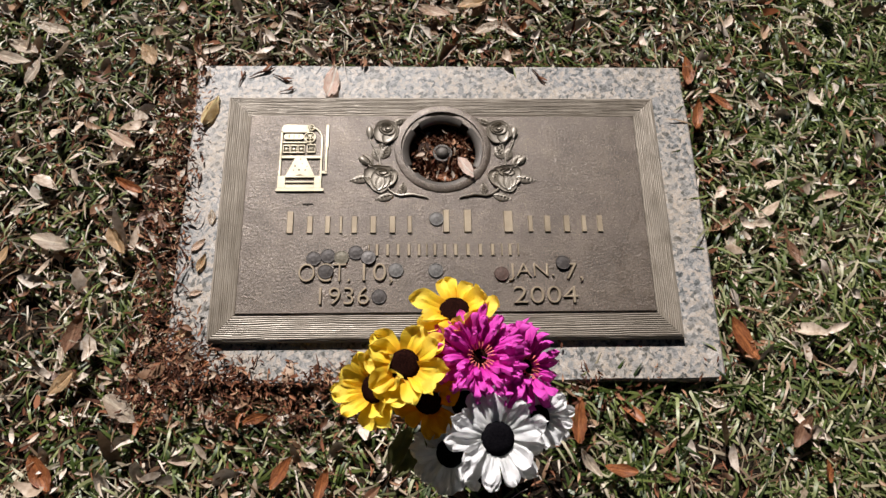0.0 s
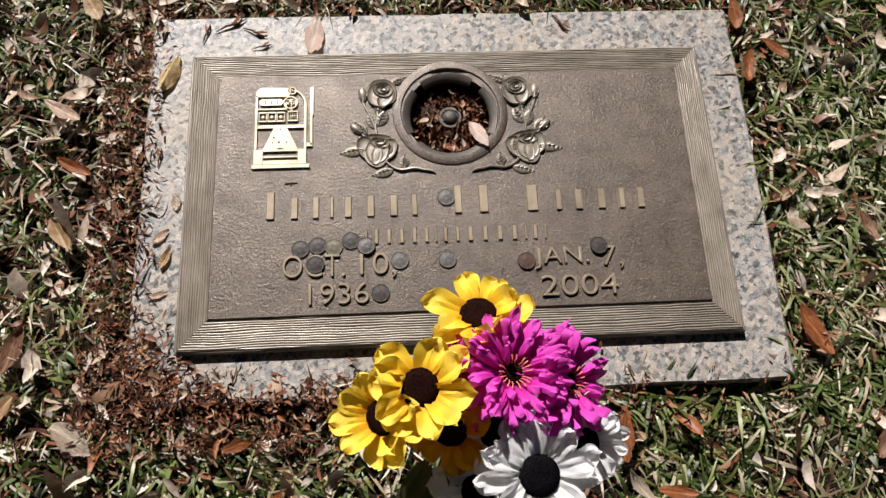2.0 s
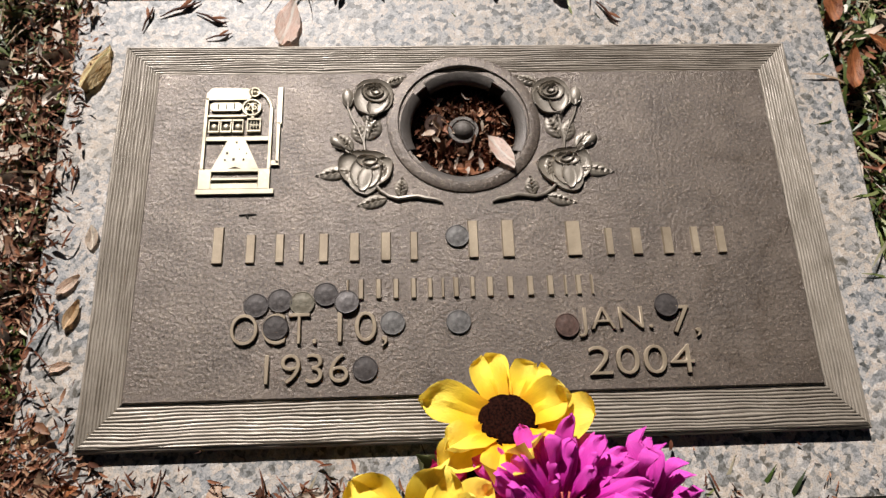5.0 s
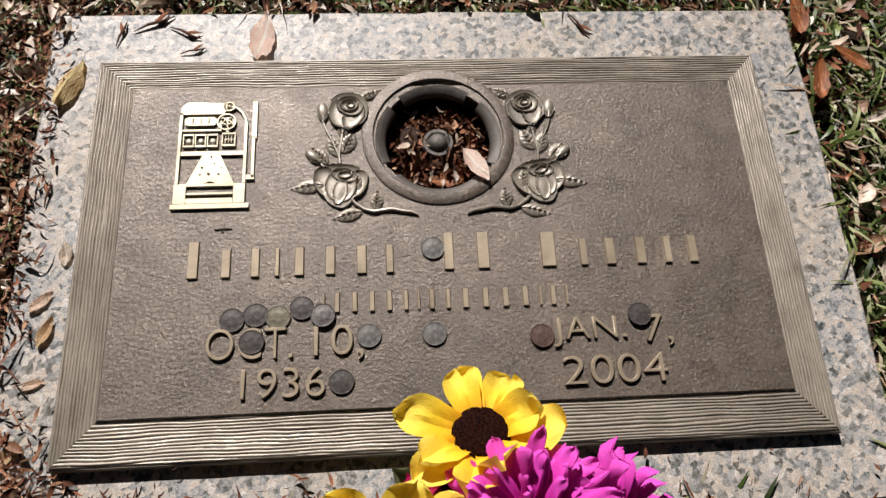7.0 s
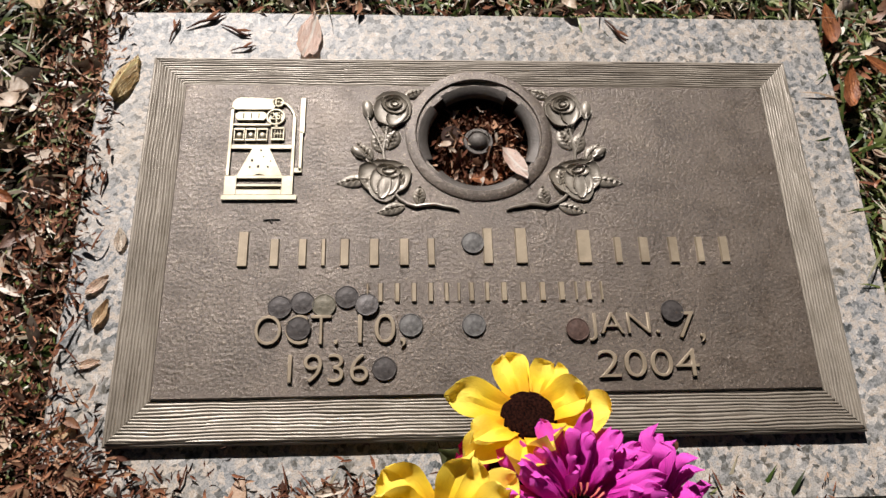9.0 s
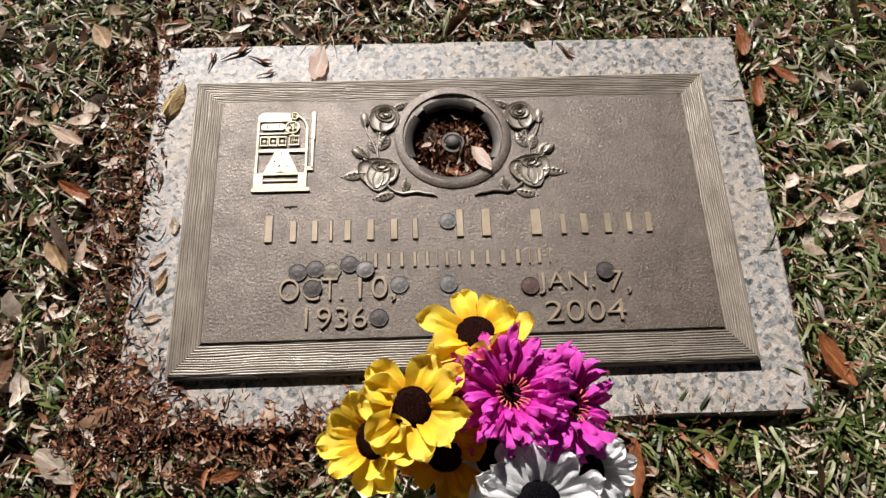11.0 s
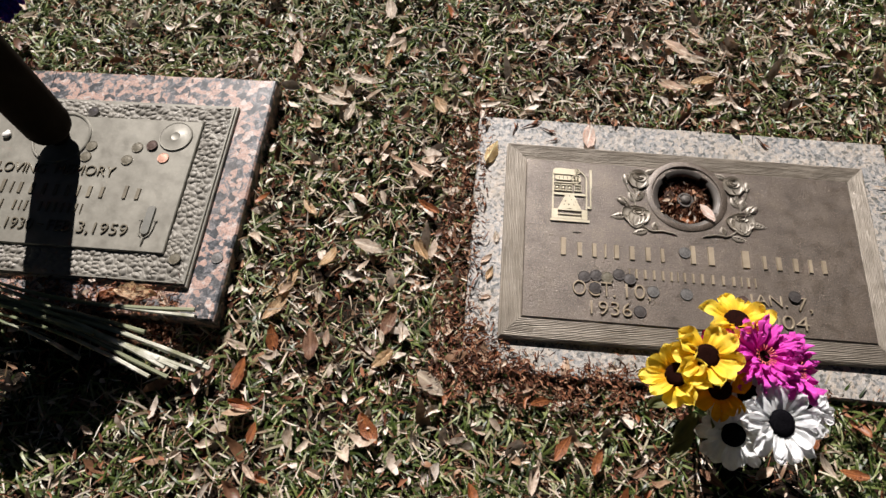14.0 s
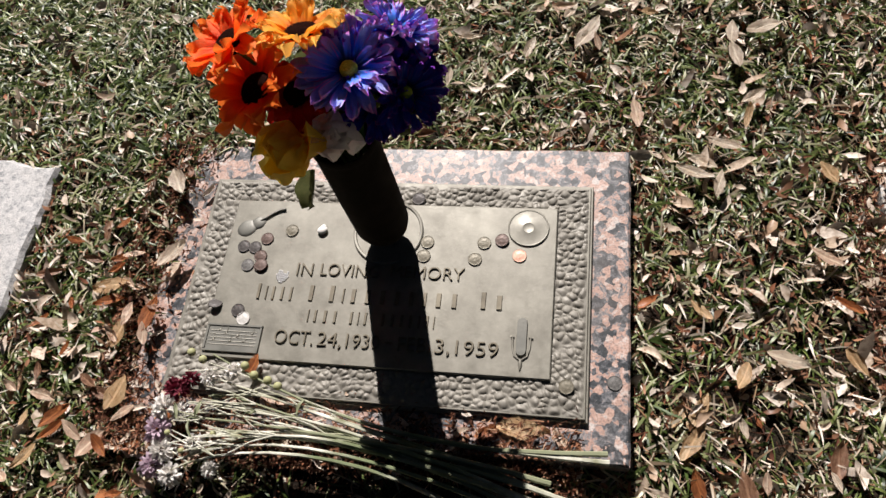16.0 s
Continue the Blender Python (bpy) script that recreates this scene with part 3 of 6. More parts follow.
lathe(bm, [(0.0138, -0.026), (0.0138, -0.0066), (0.0131, -0.0056), (0.0104, -0.0056), (0.0097, -0.0068), (0.0092, -0.0068), (0.0088, -0.0052), (0.0075, -0.0030), (0.0050, -0.0014), (0.0025, -0.0008), (0.0001, -0.0007)], 32, *HOLE)
part("socket_button", bm, MAT_RING, marker_a, "round bronze button in the socket")


def relief_leaf(bm, x, y, length, width, turn, z=0.0, lift=0.0028):
    """A small raised leaf with a sunken midrib."""
    m = pose(x, y, z, 0, 0, turn)
    nu, nv = 16, 5
    grid = []
    for i in range(nu + 1):
        u = i / nu
        w = width * (math.sin(math.pi * min(1, u * 0.94 + 0.05)) ** 0.8) * (1 - 0.35 * u)
        row = []
        for j in range(-nv, nv + 1):
            v = j / nv
            h = lift * (1 - v * v) ** 0.5 if abs(v) < 1 else 0.0
            h = h * math.sin(math.pi * min(1, u + 0.12)) ** 0.5 if u < 0.88 else h * 0.5
            if j == 0:
                h *= 0.45
            h += 0.0014 * math.cos(u * 34 - abs(v) * 7) * (1 - abs(v)) * math.sin(math.pi * u)
            row.append(bm.verts.new(m @ Vector((u * length, v * w * 0.5, max(h, -0.0004) - 0.0003))))
        grid.append(row)
    for a, b in zip(grid, grid[1:]):
        for k in range(2 * nv):
            bm.faces.new((a[k], b[k], b[k + 1], a[k + 1]))


def relief_bloom(bm, x, y, r, turn, z=0.0, full=True):
    """A rose in low relief: overlapping petals with raised rims round a rolled heart, over a domed cup."""
    m = pose(x, y, z, 0, 0, turn)
    # centre, half axes, turn, floor, rim, dome; each petal lies over those before it
    if full:
        petals = [(0.0, 0.40, 0.82, 0.44, 3, 0.0008, 0.0030, 0.0), (-0.54, 0.02, 0.44, 0.66, 24, 0.0008, 0.0032, 0.0), (0.54, 0.04, 0.42, 0.64, -24, 0.0008, 0.0032, 0.0), (0.02, -0.26, 0.60, 0.70, 0, 0.0014, 0.0010, 0.0022),
                  (-0.24, -0.16, 0.28, 0.54, 14, 0.0020, 0.0018, 0.0006), (0.32, -0.22, 0.26, 0.52, -14, 0.0020, 0.0018, 0.0006), (0.05, -0.32, 0.26, 0.54, -4, 0.0024, 0.0014, 0.0010), (0.10, 0.36, 0.50, 0.28, -8, 0.0012, 0.0036, 0.0), (0.14, 0.38, 0.27, 0.15, 10, 0.0018, 0.0032, 0.0)]
    else:
        petals = [(0.0, 0.0, 0.92, 0.98, 0, 0.0010, 0.0030, 0.0), (-0.18, -0.16, 0.70, 0.80, 14, 0.0014, 0.0028, 0.0006), (0.30, -0.20, 0.46, 0.72, -16, 0.0016, 0.0028, 0.0008), (0.06, 0.26, 0.64, 0.50, -8, 0.0014, 0.0032, 0.0), (0.02, 0.30, 0.42, 0.32, 12, 0.0018, 0.0030, 0.0), (0.08, 0.32, 0.20, 0.15, 0, 0.0022, 0.0026, 0.0)]
    n = 74
    grid = []
    for i in range(n + 1):
        row = []
        for j in range(n + 1):
            u, v = -1.1 + 2.2 * i / n, -1.1 + 2.2 * j / n
            h = -0.0007
            for k, (cx, cy, ax, ay, a, low, rim, dome) in enumerate(petals):
                c, s_ = math.cos(radians(a)), math.sin(radians(a))
                du, dv = u - cx, v - cy
                p, q = (du * c + dv * s_) / ax, (-du * s_ + dv * c) / ay
                d = math.hypot(p, q) * (1 + 0.09 * noise.noise((1.9 * u + k, 1.9 * v, 2.0 * k)))
                if d < 1.0:
                    h = low + dome * (1 - d * d) + rim * d ** 5
            row.append(bm.verts.new(m @ Vector((u * r, v * r, h))))
        grid.append(row)
    for a, b in zip(grid, grid[1:]):
        for k in range(n):
            bm.faces.new((a[k], b[k], b[k + 1], a[k + 1]))


def relief_bud(bm, x, y, length, turn, z=0.0):
    m = pose(x, y, z, 0, 0, turn)
    blob(bm, *(m @ Vector((length * 0.5, 0, 0.0008))), length * 0.5, length * 0.27, 0.0036, turn, 12, 6)
    for s in (-1, 0, 1):
        tube(bm, [m @ Vector((length * u, s * length * 0.24 * math.sin(math.pi * min(1, u * 1.1)), 0.0032 - 0.0015 * abs(s))) for u in (0, 0.2, 0.45, 0.7, 0.95)], [0.0009, 0.0010, 0.0009, 0.0006, 0.0002], 5)


def rose_spray(side):
    """A bent stem with two roses, buds and leaves; side -1 or 1 mirrors it."""
    cx = HOLE[0]
    X = lambda d: cx + side * d
    A = lambda a: a if side > 0 else 180 - a
    spray = bmesh.new()
    tube(spray, [(X(d), y, 0.0012 + 0.0006 * (i % 2)) for i, (d, y) in enumerate(((0.021, 0.016), (0.027, 0.0185), (0.034, 0.0195), (0.042, 0.0215), (0.050, 0.021), (0.058, 0.0195), (0.066, 0.022), (0.073, 0.027), (0.079, 0.035)))], [0.0010, 0.0013, 0.0017, 0.0016, 0.0018, 0.0016, 0.0015, 0.0014, 0.0012], 7)
    stem = part("rose_stem", spray, MAT_RELIEF, marker_a, "curved bronze rose stem in relief")
    bm = bmesh.new()
    tube(bm, [(X(d), y, 0.0014) for d, y in ((0.086, 0.064), (0.087, 0.075), (0.085, 0.086), (0.084, 0.096), (0.082, 0.104))], 0.0013, 6)
    tube(bm, [(X(d), y, 0.0014) for d, y in ((0.087, 0.073), (0.092, 0.086), (0.098, 0.098), (0.101, 0.108))], 0.0011, 6)
    tube(bm, [(X(d), y, 0.0014) for d, y in ((0.096, 0.060), (0.101, 0.064), (0.105, 0.068))], 0.0010, 6)
    part("rose_twig", bm, MAT_RELIEF, stem)
    for d, y, r, t in ((0.079, 0.117, 0.0170, 10 * side), (0.086, 0.046, 0.0205, 8 * side)):
        bm = bmesh.new()
        relief_bloom(bm, X(d), y, r * 1.12, t, 0.0, y < 0.08)
        part("rose", bm, MAT_RELIEF, stem, "bronze rose in low relief")
    for d, y, ln, t in ((0.100, 0.107, 0.020, 84), (0.103, 0.067, 0.017, 42)):
        bm = bmesh.new()
        relief_bud(bm, X(d), y, ln, A(t))
        part("rosebud", bm, MAT_RELIEF, stem)
    for d, y, ln, w, t in ((0.083, 0.076, 0.024, 0.016, 112), (0.088, 0.073, 0.023, 0.014, 72), (0.097, 0.066, 0.021, 0.013, 50), (0.100, 0.046, 0.028, 0.014, -8), (0.070, 0.040, 0.021, 0.010, 78), (0.056, 0.022, 0.018, 0.012, 95), (0.068, 0.020, 0.025, 0.013, -14), (0.068, 0.130, 0.021, 0.011, 155), (0.080, 0.090, 0.016, 0.009, 60)):
        bm = bmesh.new()
        relief_leaf(bm, X(d), y, ln, w * 1.25, A(t))
        part("rose_leaf", bm, MAT_RELIEF, stem)


rose_spray(-1)
rose_spray(1)


# slot-machine emblem
def emblem(x, y, w, h):
    U = lambda u: x + u * w
    V = lambda v: y + v * h
    Z0, Z1 = -0.0002, 0.0024

    def rect(bm, u0, v0, u1, v1, z1=Z1):
        box(bm, U(u0), V(v0), Z0, U(u1), V(v1), z1, 0.0002)

    bm = bmesh.new()
    rect(bm, -0.03, 0.0, 1.02, 0.045)
    body = part("emblem", bm, MAT_BRASS, marker_a, "polished brass slot-machine emblem")
    for r in ((0.0, 0.045, 0.17, 0.225), (0.80, 0.045, 0.96, 0.225), (0.17, 0.045, 0.80, 0.095), (0.17, 0.125, 0.80, 0.145), (0.16, 0.200, 0.81, 0.228),
              (0.01, 0.225, 0.055, 0.90), (0.915, 0.225, 0.96, 0.80), (0.055, 0.485, 0.915, 0.525), (0.055, 0.715, 0.60, 0.735), (0.66, 0.69, 0.70, 0.72)):
        bm = bmesh.new()
        rect(bm, *r)
        part("bar", bm, MAT_BRASS, body)
    bm = bmesh.new()
    top = [(0.01, 0.88), (0.62, 0.88), (0.66, 0.925), (0.66, 0.985), (0.14, 1.0), (0.075, 0.985), (0.03, 0.95)]
    prism(bm, [(U(a), V(b)) for a, b in top], Z0, Z1)
    part("top_plate", bm, MAT_BRASS, body)
    bm = bmesh.new()
    tube(bm, [(U(a), V(b), 0.0012) for a, b in ((0.72, 0.955), (0.80, 0.94), (0.87, 0.895), (0.92, 0.84), (0.94, 0.78))], 0.0014, 6)
    part("shoulder", bm, MAT_BRASS, body)
    bm = bmesh.new()
    prism(bm, [(U(a), V(b)) for a, b in ((0.17, 0.225), (0.38, 0.225), (0.48, 0.245), (0.58, 0.225), (0.80, 0.225), (0.60, 0.49), (0.36, 0.49))], Z0, Z1)
    part("apron", bm, MAT_BRASS, body)
    bm = bmesh.new()
    rect(bm, 1.02, 0.64, 1.09, 1.0)
    rect(bm, 1.025, 0.27, 1.07, 0.66)
    rect(bm, 0.96, 0.255, 1.075, 0.30)
    part("lever", bm, MAT_BRASS, body)
    bm = bmesh.new()
    pts = [(U(0.135 + 0.055 * math.cos(a)), V(0.812 + 0.040 * math.sin(a))) for a in (radians(90 + 18 * k) for k in range(11))] + [(U(0.47 + 0.055 * math.cos(a)), V(0.812 + 0.040 * math.sin(a))) for a in (radians(-90 + 18 * k) for k in range(11))]
    prism(bm, pts, Z0, Z1)
    part("payline", bm, MAT_BRASS, body)
    for k in range(3):
        bm = bmesh.new()
        box(bm, U(0.19 + 0.11 * k), V(0.785), Z1 - 0.0002, U(0.205 + 0.11 * k), V(0.84), Z1 + 0.0002)
        part("mark", bm, MAT_DARK, body)
    bm = bmesh.new()
    lathe(bm, [(0.0082, Z0), (0.0082, Z1), (0.0070, Z1), (0.0066, 0.0008), (0.0001, 0.0006)], 32, U(0.66), V(0.805))
    part("dial", bm, MAT_BRASS, body)
    words("25", U(0.585), U(0.735), V(0.775), V(0.842), 0.0006, MAT_BRASS, body)
    bm = bmesh.new()
    lathe(bm, [(0.0048, Z0), (0.0048, Z1), (0.0036, Z1), (0.0032, 0.0008), (0.0001, 0.0006)], 24, U(0.69), V(0.955))
    blob(bm, U(0.69), V(0.955), 0.001, 0.0021, 0.0021, 0.0018)
    part("lamp_boss", bm, MAT_BRASS, body)
    for k in range(3):
        u0 = 0.075 + 0.165 * k
        bm = bmesh.new()
        for r in ((u0, 0.565, u0 + 0.155, 0.583), (u0, 0.672, u0 + 0.155, 0.69), (u0, 0.583, u0 + 0.018, 0.672), (u0 + 0.137, 0.583, u0 + 0.155, 0.672)):
            rect(bm, *r)
        blob(bm, U(u0 + 0.078), V(0.622), 0.0006, 0.0031, 0.0034, 0.0018)
        part("reel", bm, MAT_BRASS, body)
    bm = bmesh.new()
    for r in ((0.605, 0.57, 0.80, 0.588), (0.605, 0.682, 0.80, 0.70), (0.605, 0.588, 0.625, 0.682), (0.78, 0.588, 0.80, 0.682), (0.655, 0.6, 0.667, 0.675), (0.695, 0.6, 0.707, 0.675), (0.735, 0.6, 0.747, 0.675), (0.64, 0.63, 0.765, 0.64)):
        rect(bm, *r)
    part("coin_slot_grid", bm, MAT_BRASS, body)
    for a, b, s in ((0.35, 0.36, 1.4), (0.33, 0.30, 1.0), (0.44, 0.30, 1.6), (0.52, 0.40, 0.8), (0.58, 0.30, 1.2), (0.47, 0.46, 1.2), (0.62, 0.36, 0.8)):
        bm = bmesh.new()
        box(bm, U(a), V(b), Z1 - 0.0002, U(a + 0.022 * s), V(b + 0.015 * s), Z1 + 0.0002)
        part("mark", bm, MAT_DARK, body)


emblem(-0.2275, 0.026, 0.0615, 0.102)

# writing
name_bars([1.25, 1.1, 1.0, 0.55, 1.1, 1.15, 1.15, 0.9], -0.220, -0.038, -0.035, -0.003, 0.0, MAT_LETTER, marker_a, 0.78)
name_bars([0.9, 1.1], -0.012, 0.046, -0.034, -0.001, 0.0, MAT_LETTER, marker_a)
name_bars([1.6, 0.85, 1.1, 1.1, 0.85, 1.0], 0.066, 0.220, -0.034, -0.003, 0.0, MAT_LETTER, marker_a, 0.78)
name_bars([0.5] + [0.9] * 4 + [0.8, 0.5, 0.9, 0.8] + [1.05] * 4 + [0.5, 0.9, 0.5], -0.106, 0.099, -0.067, -0.050, 0.0, MAT_LETTER, marker_a)
for text, x0, x1, y0, y1 in (("OCT.", -0.193, -0.126, -0.102, -0.077), ("10,", -0.110, -0.071, -0.105, -0.077), ("1936", -0.165, -0.101, -0.1325, -0.1095), ("JAN.", 0.080, 0.140, -0.102, -0.078), ("7,", 0.154, 0.178, -0.104, -0.078), ("2004", 0.085, 0.169, -0.1325, -0.1095)):
    words(text, x0, x1, y0, y1, 0.0, MAT_LETTER, marker_a, "raised bronze lettering")
bm = bmesh.new()
tube(bm, [(-0.192, 0.0075, 0.0006), (-0.185, 0.0082, 0.0007), (-0.178, 0.0080, 0.0004)], 0.0007, 5)
tube(bm, [(-0.186, 0.0080, 0.0006), (-0.185, 0.0050, 0.0003)], 0.0009, 5)
part("casting_mark", bm, MAT_DARK, marker_a)


# ---- second bronze marker: hammered border, guitar, record, microphone ----
marker_b = base("bronze_marker", MARK_B, "olive bronze grave plaque with hammered border and music emblems", "grave marker", "bronze markers")
QX, QY, RX, RY = 0.290, 0.1715, 0.2435, 0.1245
bm = bmesh.new()
slab(bm, QX + 0.0035, QY, -0.0158, -0.0095, 0.0012)
part("back_plate", bm, MAT_OLIVE, marker_b, "", pose(0, -0.0035, 0), smooth=False)
bm = bmesh.new()
slab(bm, QX, QY - 0.0035, -0.0094, -0.0062, 0.001)
part("rim", bm, MAT_OLIVE, marker_b, "", pose(0, -0.0035, 0), smooth=False)


def hammered_side(oa, ob_, ia, ib):
    bm = bmesh.new()
    oa, ob_, ia, ib = (Vector((*p, 0)) for p in (oa, ob_, ia, ib))
    step = 0.0014
    nu, nv = int((ob_ - oa).length / step), 34
    rows = []
    for j in range(nv + 1):
        v = j / nv
        row = []
        for i in range(nu + 1):
            p = oa.lerp(ob_, i / nu).lerp(ia.lerp(ib, i / nu), v)
            d = noise.voronoi(Vector((p.x / 0.0112, p.y / 0.0098, 3.0)))[0]
            gap = 0.50 * max(0.0, 1 - (d[0] / 0.66) ** 2) + 0.50 * min(1.0, (d[1] - d[0]) / 0.30)
            z = -0.0062 + 0.0036 * gap * min(1, v * 9 + 0.1) * min(1, (1 - v) * 9 + 0.3) + 0.0006 * noise.noise(p * 60)
            row.append(bm.verts.new((p.x, p.y, z)))
        rows.append(row)
    for a, b in zip(rows, rows[1:]):
        for i in range(nu):
            bm.faces.new((a[i], a[i + 1], b[i + 1], b[i]))
    return bm


for a, b in (((-1, -1), (1, -1)), ((1, -1), (1, 1)), ((1, 1), (-1, 1)), ((-1, 1), (-1, -1))):
    s = 0.003
    reach = lambda v: v * (QY - s) - (0.007 if v > 0 else 0.0)
    part("border_side", hammered_side((a[0] * (QX - s), reach(a[1])), (b[0] * (QX - s), reach(b[1])), (a[0] * RX, a[1] * RY), (b[0] * RX, b[1] * RY)), MAT_OLIVE_BORDER, marker_b, "hammered pebble-textured bronze border strip")
bm = bmesh.new()
slab(bm, RX + 0.0008, RY + 0.0008, -0.0061, 0.0, 0.0014)
part("panel", bm, MAT_OLIVE, marker_b, "smooth olive bronze panel", smooth=False)
VB = (0.001, 0.078)
bm = bmesh.new()
lathe(bm, [(0.0520, -0.001), (0.0520, 0.0022), (0.0505, 0.0032), (0.0480, 0.0030), (0.0470, 0.0008), (0.0001, 0.0006)], 64, *VB)
part("vase_flange", bm, MAT_OLIVE, marker_b, "round bronze ring under the vase")
bm = bmesh.new()
lathe(bm, [(0.0290, -0.0005), (0.0290, 0.0020), (0.0282, 0.0026), (0.0272, 0.0025), (0.0266, 0.0019), (0.0088, 0.0020), (0.0080, 0.0023), (0.0072, 0.0020), (0.0001, 0.0020)], 48, 0.204, 0.092)
part("record", bm, MAT_OLIVE, marker_b, "raised bronze gramophone record")
# guitar
bm = bmesh.new()
blob(bm, -0.219, 0.077, 0.0, 0.0165, 0.0140, 0.0030, 30)
blob(bm, -0.2035, 0.0865, 0.0, 0.0125, 0.0105, 0.0030, 30)
guitar = part("guitar", bm, MAT_OLIVE_RELIEF, marker_b, "small bronze guitar in relief")
bm = bmesh.new()
tube(bm, [(-0.200, 0.0895, 0.0022), (-0.190, 0.0965, 0.0022), (-0.180, 0.1040, 0.0022), (-0.172, 0.1085, 0.0022), (-0.164, 0.1105, 0.0022)], [0.0018, 0.0016, 0.0016, 0.0019, 0.0021], 6)
part("guitar_neck", bm, MAT_OLIVE_RELIEF, guitar)
# microphone
bm = bmesh.new()
prism(bm, [(0.2045 + 0.0068 * math.cos(a), -0.0495 + 0.0068 * math.sin(a)) for a in (radians(18 * k) for k in range(11))] + [(0.2045 + 0.0068 * math.cos(a), -0.0905 + 0.0068 * math.sin(a)) for a in (radians(180 + 18 * k) for k in range(11))], 0, 0.0035, 0.06)
mic = part("microphone", bm, MAT_OLIVE_RELIEF, marker_b, "bronze microphone in relief")
bm = bmesh.new()
tube(bm, [(0.1925, -0.069, 0.0012), (0.1932, -0.085, 0.0012), (0.196, -0.096, 0.0012), (0.2045, -0.1025, 0.0012), (0.213, -0.096, 0.0012), (0.2160, -0.085, 0.0012), (0.2165, -0.069, 0.0012)], 0.0013, 6)
tube(bm, [(0.190, -0.071, 0.0012), (0.195, -0.070, 0.0012)], 0.0016, 6)
tube(bm, [(0.214, -0.070, 0.0012), (0.2195, -0.071, 0.0012)], 0.0016, 6)
tube(bm, [(0.2045, -0.1025, 0.0012), (0.2045, -0.109, 0.0012), (0.2045, -0.115, 0.0010)], [0.0022, 0.0026, 0.0010], 6)
part("microphone_yoke", bm, MAT_OLIVE, mic)
# sheet of music
bm = bmesh.new()
box(bm, -0.241, -0.1175, 0, -0.158, -0.0765, 0.0016, 0.0006)
sheet = part("music_plate", bm, MAT_OLIVE_RELIEF, marker_b, "bronze tablet with staves and notes")
bm = bmesh.new()
for x0, y0, x1, y1 in ((-0.241, -0.1175, -0.158, -0.1140), (-0.241, -0.0800, -0.158, -0.0765), (-0.241, -0.1140, -0.2375, -0.0800), (-0.1615, -0.1140, -0.158, -0.0800)):
    box(bm, x0, y0, 0.0014, x1, y1, 0.0032, 0.0005)
part("plate_rim", bm, MAT_OLIVE_RELIEF, sheet)
for k in range(5):
    bm = bmesh.new()
    tube(bm, [(-0.2345, -0.0870 - 0.0050 * k, 0.0018), (-0.1645, -0.0870 - 0.0050 * k, 0.0018)], 0.0006, 5)
    part("stave_line", bm, MAT_OLIVE, sheet)
for x, y in ((-0.228, -0.100), (-0.221, -0.086), (-0.211, -0.090), (-0.203, -0.102), (-0.193, -0.094), (-0.182, -0.101), (-0.172, -0.090)):
    bm = bmesh.new()
    blob(bm, x, y, 0.0018, 0.0022, 0.0017, 0.0011, 20, 10, 6)
    tube(bm, [(x + 0.0019, y, 0.0020), (x + 0.0019, y + 0.0095, 0.0020)], 0.0005, 5)
    part("music_note", bm, MAT_OLIVE, sheet)
words("IN", -0.126, -0.102, 0.004, 0.0225, 0.0, MAT_OLIVE_LETTER, marker_b, "raised bronze lettering")
words("LOVING", -0.090, -0.004, 0.005, 0.0235, 0.0, MAT_OLIVE_LETTER, marker_b, "raised bronze lettering")
words("MEMORY", 0.014, 0.119, 0.0065, 0.025, 0.0, MAT_OLIVE_LETTER, marker_b, "raised bronze lettering")
name_bars([0.9, 0.45, 0.8, 0.8, 0.75], -0.184, -0.121, -0.036, -0.012, 0.0, MAT_OLIVE_LETTER, marker_b, 0.85)
name_bars([1.0], -0.107, -0.086, -0.035, -0.011, 0.0, MAT_OLIVE_LETTER, marker_b)
name_bars([1.1, 0.5, 1.0, 1.05, 1.05, 1.0, 1.0, 0.85, 1.1, 1.05], -0.077, 0.121, -0.035, -0.010, 0.0, MAT_OLIVE_LETTER, marker_b, 0.85)
name_bars([0.9, 1.0], 0.140, 0.184, -0.034, -0.009, 0.0, MAT_OLIVE_LETTER, marker_b, 0.85)
name_bars([0.5, 0.9, 1, 0.9], -0.099, -0.049, -0.066, -0.048, 0.0, MAT_OLIVE_LETTER, marker_b)
name_bars([1, 0.5, 1], -0.039, -0.005, -0.066, -0.048, 0.0, MAT_OLIVE_LETTER, marker_b)
name_bars([1, 1.1, 1, 1, 0.9, 1, 0.5], 0.007, 0.088, -0.066, -0.048, 0.0, MAT_OLIVE_LETTER, marker_b)
for text, x0, x1, y0, y1 in (("OCT.", -0.138, -0.082, -0.100, -0.080), ("24,", -0.075, -0.041, -0.103, -0.080), ("1930", -0.034, 0.013, -0.100, -0.080), ("-", 0.021, 0.031, -0.0905, -0.0885), ("FEB.", 0.039, 0.083, -0.100, -0.080), ("3,", 0.090, 0.110, -0.103, -0.080), ("1959", 0.118, 0.175, -0.100, -0.080)):
    words(text, x0, x1, y0, y1, 0.0, MAT_OLIVE_LETTER, marker_b, "raised bronze lettering")


# ---- coins ----
def coin_mesh(name, r, mat):
    bm = bmesh.new()
    lathe(bm, [(r * 0.96, 0.0), (r, 0.0003), (r, 0.0013), (r * 0.965, 0.00165), (r * 0.91, 0.0016), (r * 0.89, 0.0014), (r * 0.55, 0.00142), (r * 0.45, 0.0016), (r * 0.2, 0.00158), (0.0001, 0.00158)], 32)
    return mesh_of(bm, name, mat)


